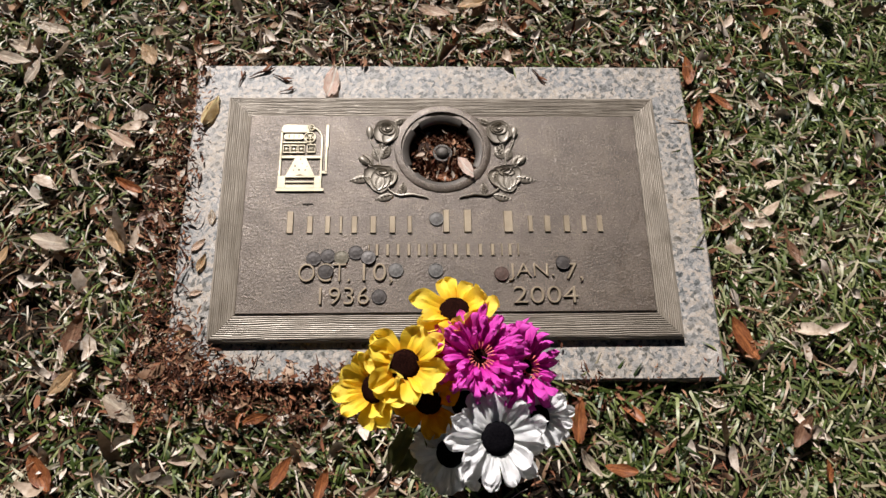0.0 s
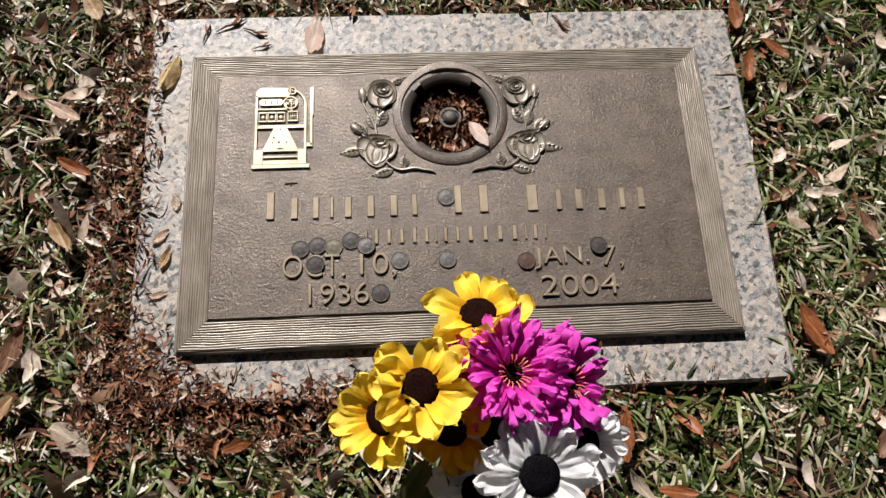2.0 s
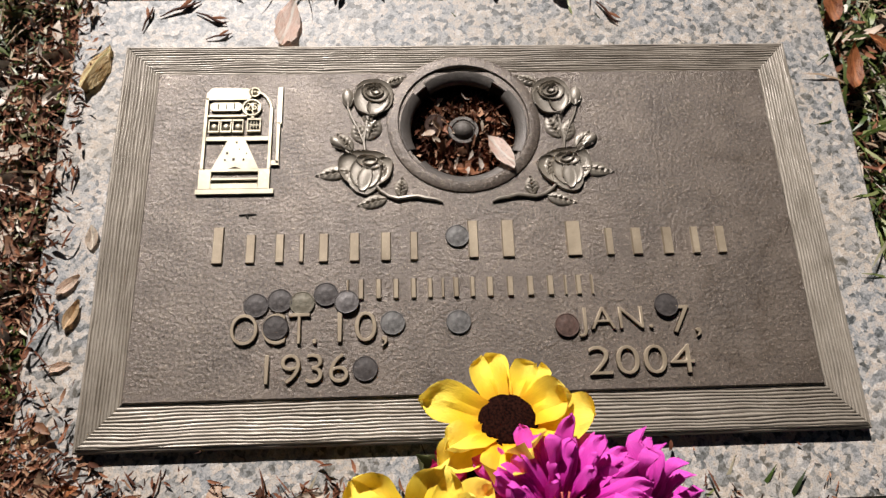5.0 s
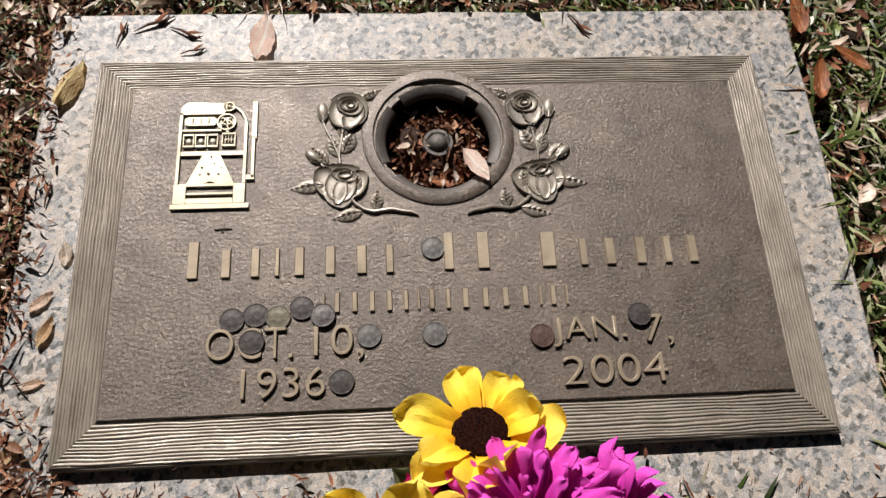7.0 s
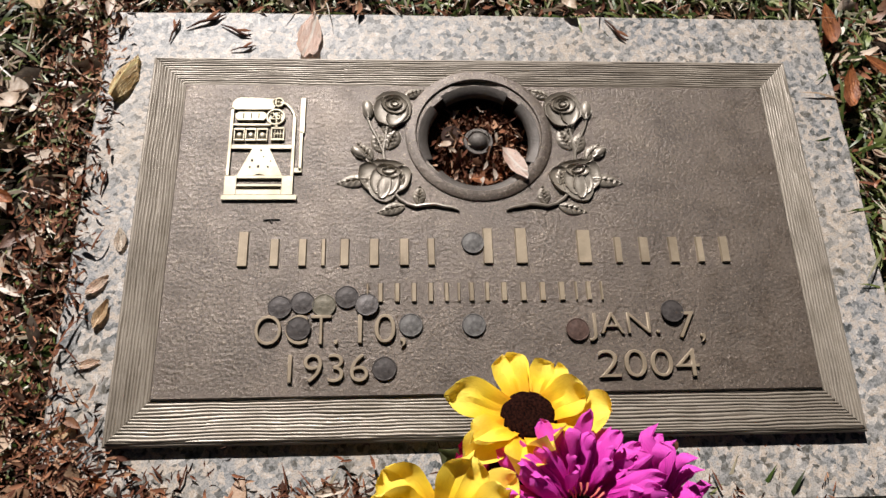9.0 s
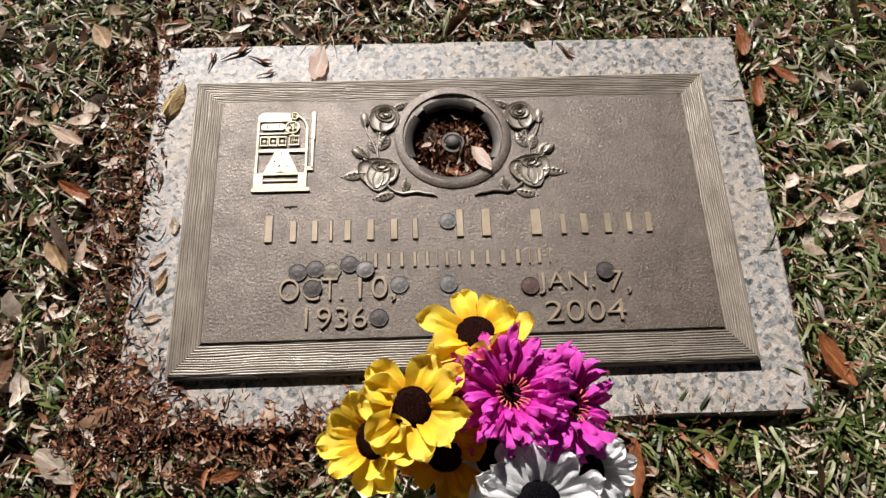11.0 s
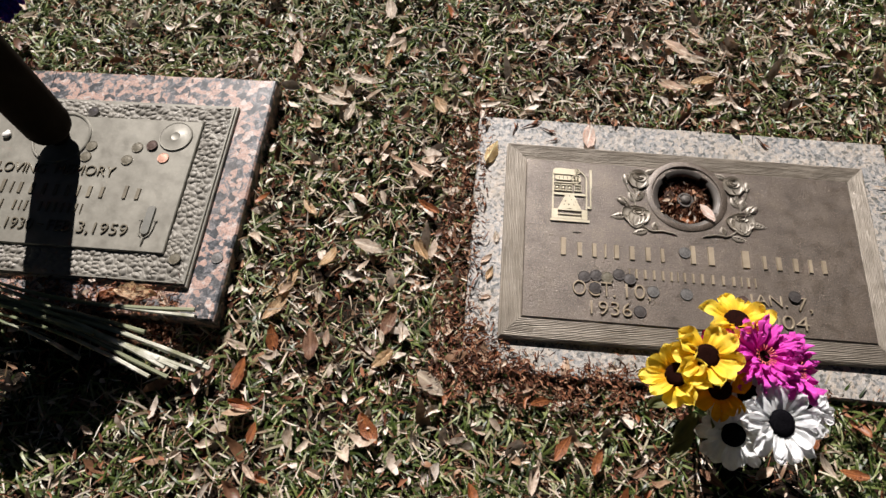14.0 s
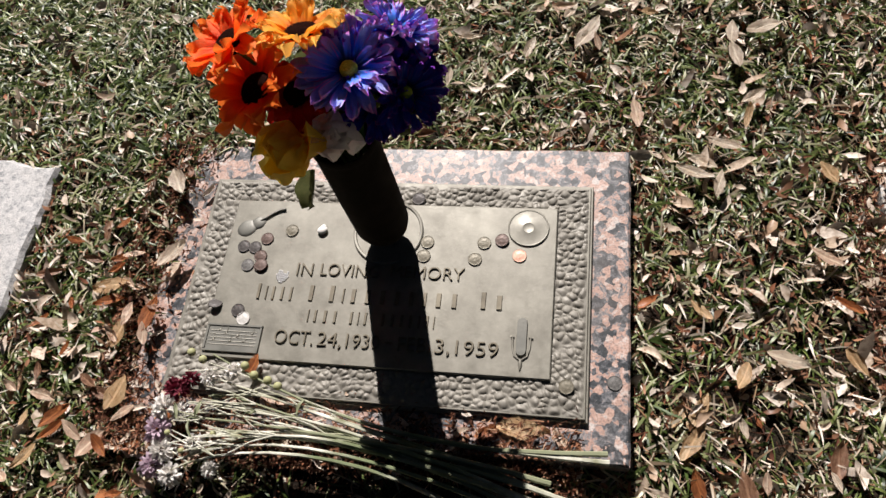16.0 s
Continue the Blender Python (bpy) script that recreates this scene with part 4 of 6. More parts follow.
PENNY = {k: coin_mesh("coin", 0.0098, m) for k, m in (("dark", COIN_DARK), ("brown", COIN_BROWN), ("copper", COIN_COPPER), ("olive", COIN_OLIVE), ("grey", COIN_GREY), ("pale", COIN_PALE))}
COIN_WORDS = {"dark": "dull dark zinc coin lying on the bronze plaque", "brown": "oxidised brown copper coin lying on the bronze plaque", "copper": "bright copper coin lying on the bronze plaque",
              "olive": "tarnished olive coin lying on the bronze plaque", "grey": "worn grey nickel coin lying on the bronze plaque", "pale": "pale shiny nickel coin lying on the bronze plaque"}


def coin(mark, x, y, look_of, z=0.0002, lean=(0, 0)):
    return thing("coin", PENNY[look_of], None, mark @ pose(x, y, z, lean[0], lean[1], random.uniform(0, 360)), COIN_WORDS[look_of], "coin", "coins on the plaques")


random.seed(11)
for x, y, c in ((-0.174, -0.070, "dark"), (-0.1555, -0.0665, "dark"), (-0.138, -0.069, "olive"), (-0.1195, -0.0620, "dark"), (-0.067, -0.0865, "grey"), (-0.015, -0.087, "grey"), (-0.0885, -0.122, "dark"), (-0.013, -0.0145, "grey")):
    coin(MARK_A, x, y, c)
coin(MARK_A, -0.103, -0.069, "dark", 0.0014, (3, -3))
coin(MARK_A, -0.158, -0.0885, "dark", 0.0016, (-3, 2))
coin(MARK_A, 0.071, -0.092, "brown", 0.0006, (0, 3))
coin(MARK_A, 0.1525, -0.0775, "dark", 0.0014, (2, 2))
coin(MARK_A, HOLE[0] - 0.024, HOLE[1] + 0.008, "brown", -0.0115, (14, -10))
for x, y, c in ((-0.217, 0.046, "dark"), (-0.199, 0.045, "dark"), (-0.183, 0.060, "brown"), (-0.187, 0.031, "brown"), (-0.204, 0.016, "grey"), (-0.147, 0.075, "olive"), (0.061, 0.064, "olive"), (0.058, 0.042, "olive"), (0.143, 0.066, "olive"), (0.132, 0.040, "olive"), (0.194, 0.048, "copper"), (-0.202, -0.055, "dark"), (-0.191, -0.067, "pale")):
    coin(MARK_B, x, y, c, 0.0004)
coin(MARK_B, -0.184, 0.015, "brown", 0.0004)
coin(MARK_B, -0.1825, 0.0165, "brown", 0.0026, (2, 1))
coin(MARK_B, 0.168, 0.071, "brown", 0.0014, (-3, 4))
coin(MARK_B, 0.039, 0.136, "dark", -0.0015, (4, 2))
coin(MARK_B, -0.238, -0.048, "dark", 0.0028, (30, -14))
coin(MARK_B, 0.265, -0.132, "olive", -0.0028, (4, 2))
coin(MARK_B, 0.326, -0.119, "grey", -0.0158)

# ---- pebble and rhinestone heart on the second plaque ----
bm = bmesh.new()
blob(bm, 0, 0, 0.0035, 0.0080, 0.0064, 0.0040, 20, 18, 10)
blob(bm, 0.001, 0.0055, 0.0032, 0.0045, 0.0040, 0.0034, 0, 14, 8)
thing("pebble", bm, MAT_PEBBLE, MARK_B @ pose(-0.099, 0.076, 0.0), "small smooth white pebble on the olive bronze plaque", "pebble")
heart = base("rhinestone_heart", MARK_B @ pose(-0.147, 0.000, 0.0003, 0, 0, -8), "small heart of clear rhinestones on the bronze plaque", "ornament")
stone_bm = bmesh.new()
lathe(stone_bm, [(0.0016, 0.0), (0.0016, 0.0006), (0.0009, 0.0014), (0.0001, 0.0014)], 6)
stone_me = mesh_of(stone_bm, "stone", MAT_SPARKLE, False)
for j, (a, b) in enumerate(((-1, 1), (-2, 2), (-2.5, 2.5), (-2, 2), (-1.5, 1.5), (-0.5, 0.5))):
    k = a
    while k <= b + 0.01:
        if not (j == 5 and abs(k) < 0.1):
            part("stone", stone_me, MAT_SPARKLE, heart, "", pose(k * 0.0034 + (0 if j else (0.0034 if k > 0 else -0.0034)), 0.008 - j * 0.0033, 0, 0, 0, 37 * j + 11 * k))
        k += 1


# ---- cloth flowers ----
def petal_mesh(length, width, mat, cup=0.15, droop=0.3, point=0.3, shape=0.6, seed=0.0, frill=1.0):
    """A petal along +x, rooted at the origin, its face up; point is its width at the root, shape where it is widest, frill how crumpled."""
    bm = bmesh.new()
    nu, nv = 11, 4
    droop += 0.16 * math.sin(seed * 1.7)
    sway = 0.10 * math.sin(seed * 2.9)
    grid = []
    for i in range(nu + 1):
        u = 1 - (1 - i / nu) ** 1.35
        if u < shape:
            w = 0.5 * width * (point + (1 - point) * math.sin(0.5 * math.pi * u / shape))
        else:
            w = 0.5 * width * max(0.03, 1 - ((u - shape) / (1 - shape)) ** 2.6) ** 0.5
        w *= 1 + 0.10 * frill * noise.noise((u * 4.0, seed * 3.0, 5.0))
        row = []
        for j in range(-nv, nv + 1):
            v = j / nv
            ripple = 0.05 * math.sin(7 * u + 2.5 * v + seed) + 0.17 * noise.noise((u * 2.6, v * 1.6, seed)) + 0.05 * math.sin(5 * v + seed) * u
            crease = 0.035 * math.cos(9.4 * v) * math.sin(math.pi * min(1, u * 1.1)) * width / length
            z = length * (0.18 * u - droop * u * u + cup * v * v * (0.4 + 0.6 * u) * width / length * 2 + frill * ripple * u * 0.9 + crease)
            x = length * (u - 0.03 * v * v * (u > 0.8) + 0.03 * frill * noise.noise((v * 3, seed, 2.0)) * (u > 0.8))
            row.append(bm.verts.new((x, v * w + sway * length * u * u, z)))
        grid.append(row)
    for a, b in zip(grid, grid[1:]):
        for k in range(2 * nv):
            bm.faces.new((a[k], b[k], b[k + 1], a[k + 1]))
    return mesh_of(bm, "petal", mat)


def flower(name, parent, centre, normal, layers, disc_r, disc_mat, label, spin=0.0, dome=0.35, seed=1, stamens=False):
    """A flower head: a domed disc that carries its petals. layers: (count, length, width, tilt, root radius, material, petal options)."""
    rng = random.Random(seed)
    turn = Vector(normal).normalized().to_track_quat("Z", "Y").to_matrix().to_4x4()
    bm = bmesh.new()
    r = disc_r
    lathe(bm, [(0.0001, -0.010), (0.006, -0.009), (r * 0.7, -0.003), (r, 0.0005), (r * 0.97, 0.0030), (r * 0.8, 0.003 + dome * r * 0.5), (r * 0.5, 0.003 + dome * r * 0.75), (r * 0.2, 0.003 + dome * r * 0.7), (0.0001, 0.003 + dome * r * 0.66)], 26)
    head = part(name, bm, disc_mat, parent, label, Matrix.Translation(centre) @ turn @ pose(0, 0, 0, 0, 0, spin))
    for n, ln, wd, tilt, root, mat, opt in layers:
        variants = [petal_mesh(ln * s, wd * t, mat, seed=seed + 3.1 * k, **opt) for k, (s, t) in enumerate(((1, 1), (0.90, 1.10), (1.07, 0.93), (0.97, 0.88)))]
        off = rng.uniform(0, 360)
        for k in range(n):
            az = off + 360 * k / n + rng.uniform(-0.28, 0.28) * 360 / n
            m = pose(0, 0, rng.uniform(-0.0008, 0.0008), 0, 0, az) @ pose(root, 0, 0, rng.uniform(-14, 14), -(tilt + rng.uniform(-17, 17)), rng.uniform(-9, 9))
            part("petal", variants[rng.randrange(4)], mat, head, "", m)
    if stamens:
        for k in range(18):
            bm = bmesh.new()
            a = radians(20 * k + rng.uniform(-6, 6))
            d = Vector((math.cos(a), math.sin(a), 0))
            tube(bm, [d * r * 0.8 + Vector((0, 0, 0.003)), d * r * 1.15 + Vector((0, 0, 0.008)), d * r * 1.6 + Vector((0, 0, 0.009))], [0.0005, 0.0005, 0.0008], 5)
            part("stamen", bm, MAT_STAMEN, head)
    return head


def sunflower(parent, c, n, mat, seed, label, size=1.0, disc=MAT_DISC, name="sunflower", shape=0.66, more=0, slim=1.0):
    o = dict(cup=0.14, droop=0.16, point=0.52, shape=shape)
    return flower(name, parent, c, n, [(7 + more, 0.038 * size, 0.0262 * size * slim, 5, 0.011 * size, mat, o), (4 + more, 0.033 * size, 0.0245 * size * slim, 26, 0.011 * size, mat, o)], 0.0172 * size, disc, label, seed * 31, seed=seed)


def daisy(parent, c, n, mat, seed, label, size=1.0):
    o = dict(cup=0.10, droop=0.18, point=0.40, shape=0.72, frill=1.15)
    return flower("daisy", parent, c, n, [(11, 0.039 * size, 0.0205 * size, -3, 0.013 * size, mat, o), (9, 0.033 * size, 0.0185 * size, 16, 0.013 * size, mat, o)], 0.0172 * size, MAT_DISC_BLACK, label, seed * 23, seed=seed)


def gerbera(parent, c, n, mat, seed, label, size=1.0, disc=MAT_DISC, stamens=True, disc_r=0.0085, broad=False):
    o = dict(cup=0.22, droop=0.12, point=0.40, shape=0.82, frill=0.8)
    if broad:
        return flower("gerbera", parent, c, n, [(21, 0.043 * size, 0.0112 * size, 7, 0.008, mat, o), (18, 0.038 * size, 0.0104 * size, 16, 0.008, mat, o), (12, 0.028 * size, 0.0090 * size, 28, 0.008, mat, o)], disc_r * size, disc, label, seed * 17, seed=seed, dome=0.7)
    o = dict(cup=-0.26, droop=0.16, point=0.52, shape=0.87, frill=0.7)
    return flower("gerbera", parent, c, n, [(22, 0.042 * size, 0.0108 * size, -2, 0.009, mat, o), (22, 0.039 * size, 0.0102 * size, 14, 0.009, mat, o), (18, 0.034 * size, 0.0094 * size, 28, 0.009, mat, o), (12, 0.024 * size, 0.0078 * size, 40, 0.0095, mat, o)], disc_r * size, disc, label, seed * 17, seed=seed, stamens=stamens, dome=0.3)


def cloth_rose(parent, c, n, mat, seed, label, size=1.0):
    o = dict(cup=0.30, droop=-0.10, point=0.5, shape=0.66)
    return flower("rose", parent, c, n, [(6, 0.032 * size, 0.034 * size, 22, 0.004, mat, o), (5, 0.028 * size, 0.030 * size, 46, 0.004, mat, o), (4, 0.023 * size, 0.024 * size, 66, 0.003, mat, o), (3, 0.018 * size, 0.018 * size, 80, 0.002, mat, o)], 0.005 * size, mat, label, seed * 13, seed=seed)


def stem_to(parent, head_at, normal, foot, mat=None, rise=0.06):
    p, q, f = Vector(head_at), Vector(normal).normalized(), Vector(foot)
    a, d = p - q * 0.006, p - q * 0.035
    pts = []
    for k in range(9):
        u = k / 8
        pts.append(((1 - u) ** 3) * a + 3 * u * (1 - u) ** 2 * d + 3 * u * u * (1 - u) * (f + Vector((0, 0, rise))) + u ** 3 * f)
    bm = bmesh.new()
    tube(bm, pts, 0.0021, 7)
    part("stem", bm, mat or MAT_STEM, parent)


def cloth_leaf(parent, at, direction, length, width, mat=None, seed=0.0):
    me = petal_mesh(length, width, mat or MAT_FLEAF, 0.3, 0.25, 0.25, 0.42, seed)
    m = Matrix.Translation(at) @ Vector(direction).normalized().to_track_quat("X", "Z").to_matrix().to_4x4()
    part("leaf", me, None, parent, "", m)


# ---- bouquet in the lawn before the first plaque ----
FOOT_A = (-0.008, -0.262, -0.02)
bouquet_a = base("bouquet", pose(0, 0, 0), "bouquet of yellow, magenta and white cloth flowers standing in the lawn", "bouquet", "cloth bouquets")
HEADS_A = [
    (sunflower, (0.0005, -0.180, 0.1715), (0.0, 0.34, 0.92), PETAL_YELLOW, 3, "yellow cloth sunflower with dark disc", 1.0),
    (sunflower, (-0.053, -0.242, 0.1965), (-0.10, -0.10, 1.0), PETAL_YELLOW, 5, "yellow cloth sunflower with dark disc", 0.95),
    (sunflower, (-0.083, -0.261, 0.173), (-0.50, -0.06, 0.86), PETAL_YELLOW, 8, "yellow cloth sunflower with dark disc", 0.94),
    (sunflower, (-0.029, -0.274, 0.170), (-0.22, -0.50, 0.80), PETAL_AMBER, 9, "amber cloth sunflower with dark disc", 0.86),
    (gerbera, (0.024, -0.232, 0.183), (0.20, 0.0, 0.98), PETAL_MAGENTA, 4, "magenta cloth gerbera with orange stamens", 1.05),
    (gerbera, (0.074, -0.238, 0.158), (0.66, 0.04, 0.74), PETAL_MAGENTA, 6, "magenta cloth gerbera with orange stamens", 1.08),
    (sunflower, (-0.010, -0.208, 0.166), (-0.25, 0.35, 0.9), PETAL_CRIMSON, 12, "crimson cloth flower", 0.8),
    (daisy, (0.040, -0.3135, 0.176), (0.12, -0.14, 0.98), PETAL_WHITE, 7, "white cloth daisy with black disc", 1.02),
    (daisy, (0.010, -0.277, 0.161), (-0.1, -0.2, 0.96), PETAL_WHITE, 10, "white cloth daisy with black disc", 0.86),
    (daisy, (-0.006, -0.324, 0.140), (-0.38, -0.28, 0.85), PETAL_WHITE, 14, "white cloth daisy with black disc", 0.9),
    (daisy, (0.088, -0.290, 0.146), (0.52, -0.12, 0.82), PETAL_WHITE, 15, "white cloth daisy with black disc", 0.8),
]
for make, c, nrm, mat, seed, label, size in HEADS_A:
    make(bouquet_a, c, nrm, mat, seed, label, size)
    stem_to(bouquet_a, c, nrm, (FOOT_A[0] + 0.006 * math.sin(seed * 2.1), FOOT_A[1] + 0.006 * math.cos(seed * 1.7), FOOT_A[2]))
for at, d, ln, w, s in (((-0.045, -0.295, 0.12), (-0.5, -0.7, -0.35), 0.05, 0.020, 1.0), ((-0.06, -0.27, 0.11), (-0.8, -0.3, -0.4), 0.045, 0.018, 2.0), ((0.02, -0.30, 0.10), (0.2, -0.8, -0.5), 0.045, 0.018, 3.0), ((0.05, -0.26, 0.11), (0.9, -0.1, -0.3), 0.05, 0.02, 4.0), ((0.0, -0.22, 0.12), (0.1, 0.8, -0.3), 0.04, 0.017, 5.0), ((-0.04, -0.31, 0.09), (-0.3, -0.5, -0.7), 0.05, 0.02, 6.0)):
    cloth_leaf(bouquet_a, at, d, ln, w, None, s)
for k in range(12):
    a = 2.4 * k
    cloth_leaf(bouquet_a, (0.002 + 0.022 * math.cos(a), -0.248 + 0.026 * math.sin(a), 0.095 + 0.004 * k), (math.cos(a), math.sin(a), 0.25), 0.055, 0.030, None, 9.0 + k)

# ---- vase with bouquet on the second plaque ----
vase_m = MARK_B @ pose(VB[0], VB[1] - 0.003, 0.0022)
vase = base("vase", vase_m, "dark bronze cylindrical vase standing on the olive plaque", "vase")
bm = bmesh.new()
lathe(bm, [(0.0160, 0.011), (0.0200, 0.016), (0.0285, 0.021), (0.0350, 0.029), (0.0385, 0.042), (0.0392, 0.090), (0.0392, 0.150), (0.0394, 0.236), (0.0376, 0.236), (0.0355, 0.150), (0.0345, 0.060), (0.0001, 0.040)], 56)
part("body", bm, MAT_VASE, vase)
bm = bmesh.new()
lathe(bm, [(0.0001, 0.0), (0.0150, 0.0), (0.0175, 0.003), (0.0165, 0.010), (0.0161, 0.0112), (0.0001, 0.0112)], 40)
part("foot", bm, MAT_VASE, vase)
bm = bmesh.new()
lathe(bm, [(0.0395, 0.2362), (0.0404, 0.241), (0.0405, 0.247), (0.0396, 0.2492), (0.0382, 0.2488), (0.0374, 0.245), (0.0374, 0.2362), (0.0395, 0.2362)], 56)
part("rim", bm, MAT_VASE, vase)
FOOT_B = vase_m @ Vector((0, 0, 0.06))
bouquet_b = base("bouquet", pose(0, 0, 0), "bouquet of orange, blue and yellow cloth flowers in the bronze vase", "bouquet", "cloth bouquets")
HEADS_B = [
    (sunflower, (-1.169, 0.109, 0.438), (-0.50, 0.02, 0.86), PETAL_ORANGE, 21, "orange cloth sunflower with dark disc", 1.05),
    (sunflower, (-1.149, 0.087, 0.398), (-0.38, -0.16, 0.90), PETAL_ORANGE, 22, "orange cloth sunflower with dark disc", 1.12),
    (sunflower, (-1.108, 0.142, 0.418), (-0.10, 0.42, 0.90), PETAL_ORANGE_PALE, 23, "apricot cloth sunflower with dark disc", 1.1),
    (sunflower, (-1.118, 0.102, 0.372), (-0.05, -0.35, 0.94), PETAL_RED, 24, "dark red cloth flower", 0.85),
    (gerbera, (-1.060, 0.114, 0.398), (-0.02, -0.20, 0.97), PETAL_BLUE, 25, "blue cloth gerbera with pink petal edges", 1.16),
    (gerbera, (-1.018, 0.163, 0.400), (0.50, 0.45, 0.74), PETAL_BLUE, 26, "blue and purple cloth gerbera", 0.9),
    # unseen back flower, added to fill out the bouquet's cast shadow
    (gerbera, (-1.058, 0.160, 0.388), (0.05, 0.60, 0.80), PETAL_PURPLE, 34, "dark blue cloth gerbera", 0.85),
    (gerbera, (-1.006, 0.108, 0.372), (0.70, -0.40, 0.58), PETAL_PURPLE, 33, "dark blue cloth gerbera", 0.85),
    (gerbera, (-1.038, 0.100, 0.366), (0.25, -0.55, 0.75), PETAL_PURPLE, 30, "dark blue cloth gerbera", 0.85),
    (gerbera, (-1.008, 0.136, 0.376), (0.72, -0.30, 0.60), PETAL_PURPLE, 27, "blue-purple cloth gerbera", 0.98),
    (cloth_rose, (-1.112, 0.064, 0.336), (-0.42, -0.62, 0.66), PETAL_CREAM, 28, "yellow cloth rose with cream petal tips", 1.38),
    (cloth_rose, (-1.072, 0.070, 0.350), (0.0, -0.65, 0.75), PETAL_BLUSH, 29, "white and blush cloth rose", 0.95),
]
for make, c, nrm, mat, seed, label, size in HEADS_B:
    if make is sunflower:
        sunflower(bouquet_b, c, nrm, mat, seed, label, size, MAT_DISC, "sunflower", 0.56, 7, 0.74)
    elif make is gerbera:
        gerbera(bouquet_b, c, nrm, mat, seed, label, size, MAT_DISC_GREEN, False, 0.0084, True)
    else:
        make(bouquet_b, c, nrm, mat, seed, label, size)
    stem_to(bouquet_b, c, nrm, FOOT_B + Vector((0.012 * math.sin(seed), 0.012 * math.cos(seed), 0)), None, 0.22)
for at, d, ln, w, s in (((-1.112, 0.062, 0.290), (-0.30, -0.45, -0.8), 0.055, 0.026, 1.0), ((-1.11, 0.10, 0.285), (-0.9, 0.1, -0.1), 0.045, 0.022, 8.0)):
    cloth_leaf(bouquet_b, at, d, ln, w, None, s)
# filler leaves under the heads, mostly hidden, added to make the shadow solid
for k in range(16):
    a = radians(-25 + 230 * ((k * 0.618) % 1.0))
    cloth_leaf(bouquet_b, (-1.066 + 0.026 * math.cos(a), 0.122 + 0.026 * math.sin(a), 0.298 + 0.003 * k), (math.cos(a), math.sin(a), 0.55), 0.060, 0.034, None, 21.0 + k)



# ---- bundle of dried cut flowers before the second plaque ----
def florets(bm, c, r, n, rng):
    """A shaggy flower head of many thin curled florets."""
    for _ in range(n):
        d = Vector((rng.gauss(0, 1), rng.gauss(0, 1), rng.gauss(0.4, 0.8))).normalized()
        s = d.cross(Vector((rng.gauss(0, 1), rng.gauss(0, 1), rng.gauss(0, 1)))).normalized() * r * 0.13
        a, b, e = Vector(c) + d * r * 0.25, Vector(c) + d * r * 0.7, Vector(c) + d * r * rng.uniform(0.85, 1.1) + Vector((0, 0, -0.15 * r))
        v = [bm.verts.new(p) for p in (a - s * 0.5, a + s * 0.5, b + s, b - s, e + s * 0.5, e - s * 0.5)]
        bm.faces.new(v[:4])
        bm.faces.new((v[3], v[2], v[4], v[5]))


bundle = base("flower_bundle", pose(0, 0, 0), "bundle of dried cut flowers with pale stems lying before the plaque", "dried flowers")
rng = random.Random(8)
RIGHT_ENDS = [(-0.762, -0.186), (-0.760, -0.197), (-0.724, -0.270), (-0.771, -0.253), (-0.784, -0.283), (-0.745, -0.272), (-0.80, -0.262), (-0.77, -0.275), (-0.83, -0.225), (-0.735, -0.262), (-0.79, -0.27), (-0.86, -0.25), (-0.90, -0.235), (-0.81, -0.29), (-0.92, -0.27), (-0.95, -0.215)]
N_STEMS = 15
for k in range(N_STEMS):
    f = k / (N_STEMS - 1)
    left = Vector((-1.318 + 0.12 * rng.random() * (0.3 + 0.7 * (f < 0.35)) - 0.01 * f, -0.092 - 0.148 * f + rng.uniform(-0.008, 0.008), 0.034 + 0.012 * rng.random() - 0.012 * f))
    ex, ey = RIGHT_ENDS[k % len(RIGHT_ENDS)]
    if k >= len(RIGHT_ENDS):
        ex -= rng.uniform(0.05, 0.30)
        ey = -0.20 - 0.06 * rng.random()
    right = Vector((ex, ey, 0.047 + 0.008 * rng.random() - (0.012 if ey < -0.24 else 0.0)))
    mid = left.lerp(right, 0.45)
    mid.y = mid.y * 0.45 + 0.55 * (-0.176 + 0.03 * (f - 0.5)) + rng.uniform(-0.006, 0.006)
    mid.z = 0.046 + 0.012 * rng.random()
    pts = []
    for i in range(11):
        u = i / 10
        p = (1 - u) ** 2 * left + 2 * u * (1 - u) * (2 * mid - 0.5 * left - 0.5 * right) + u * u * right
        pts.append(p + Vector((0, 0.0025 * math.sin(7 * u + k), 0.002 * math.sin(9 * u + 2 * k))))
    bm = bmesh.new()
    tube(bm, pts, [0.0012 + 0.0024 * (i / 10) ** 1.3 for i in range(11)], 6)
    stem = part("stem", bm, MAT_DRYSTEM if k % 4 else MAT_GREENSTEM, bundle)
    for b in range(rng.randrange(2, 5)):
        i = rng.randrange(1, 5)
        p = pts[i]
        q = p + Vector((-rng.uniform(0.03, 0.09), rng.uniform(-0.028, 0.028), rng.uniform(-0.004, 0.016)))
        bm = bmesh.new()
        tube(bm, [p, p.lerp(q, 0.5) + Vector((0, 0.003 * rng.uniform(-1, 1), 0.003)), q], [0.0011, 0.0009, 0.0007], 5)
        part("twig", bm, MAT_DRYTWIG, stem)
        if rng.random() < 0.12:
            bm = bmesh.new()
            blob(bm, *q, 0.0042, 0.0042, 0.0038, 0, 10, 6)
            part("bud", bm, MAT_BUD, stem)
        elif rng.random() < 0.25:
            me = petal_mesh(0.022, 0.006, MAT_GREENSTEM, 0.2, 0.3, 0.3, 0.5, k + b)
            part("withered_leaf", me, None, stem, "", Matrix.Translation(q) @ pose(0, 0, 0, rng.uniform(-60, 60), rng.uniform(-30, 30), rng.uniform(0, 360)))
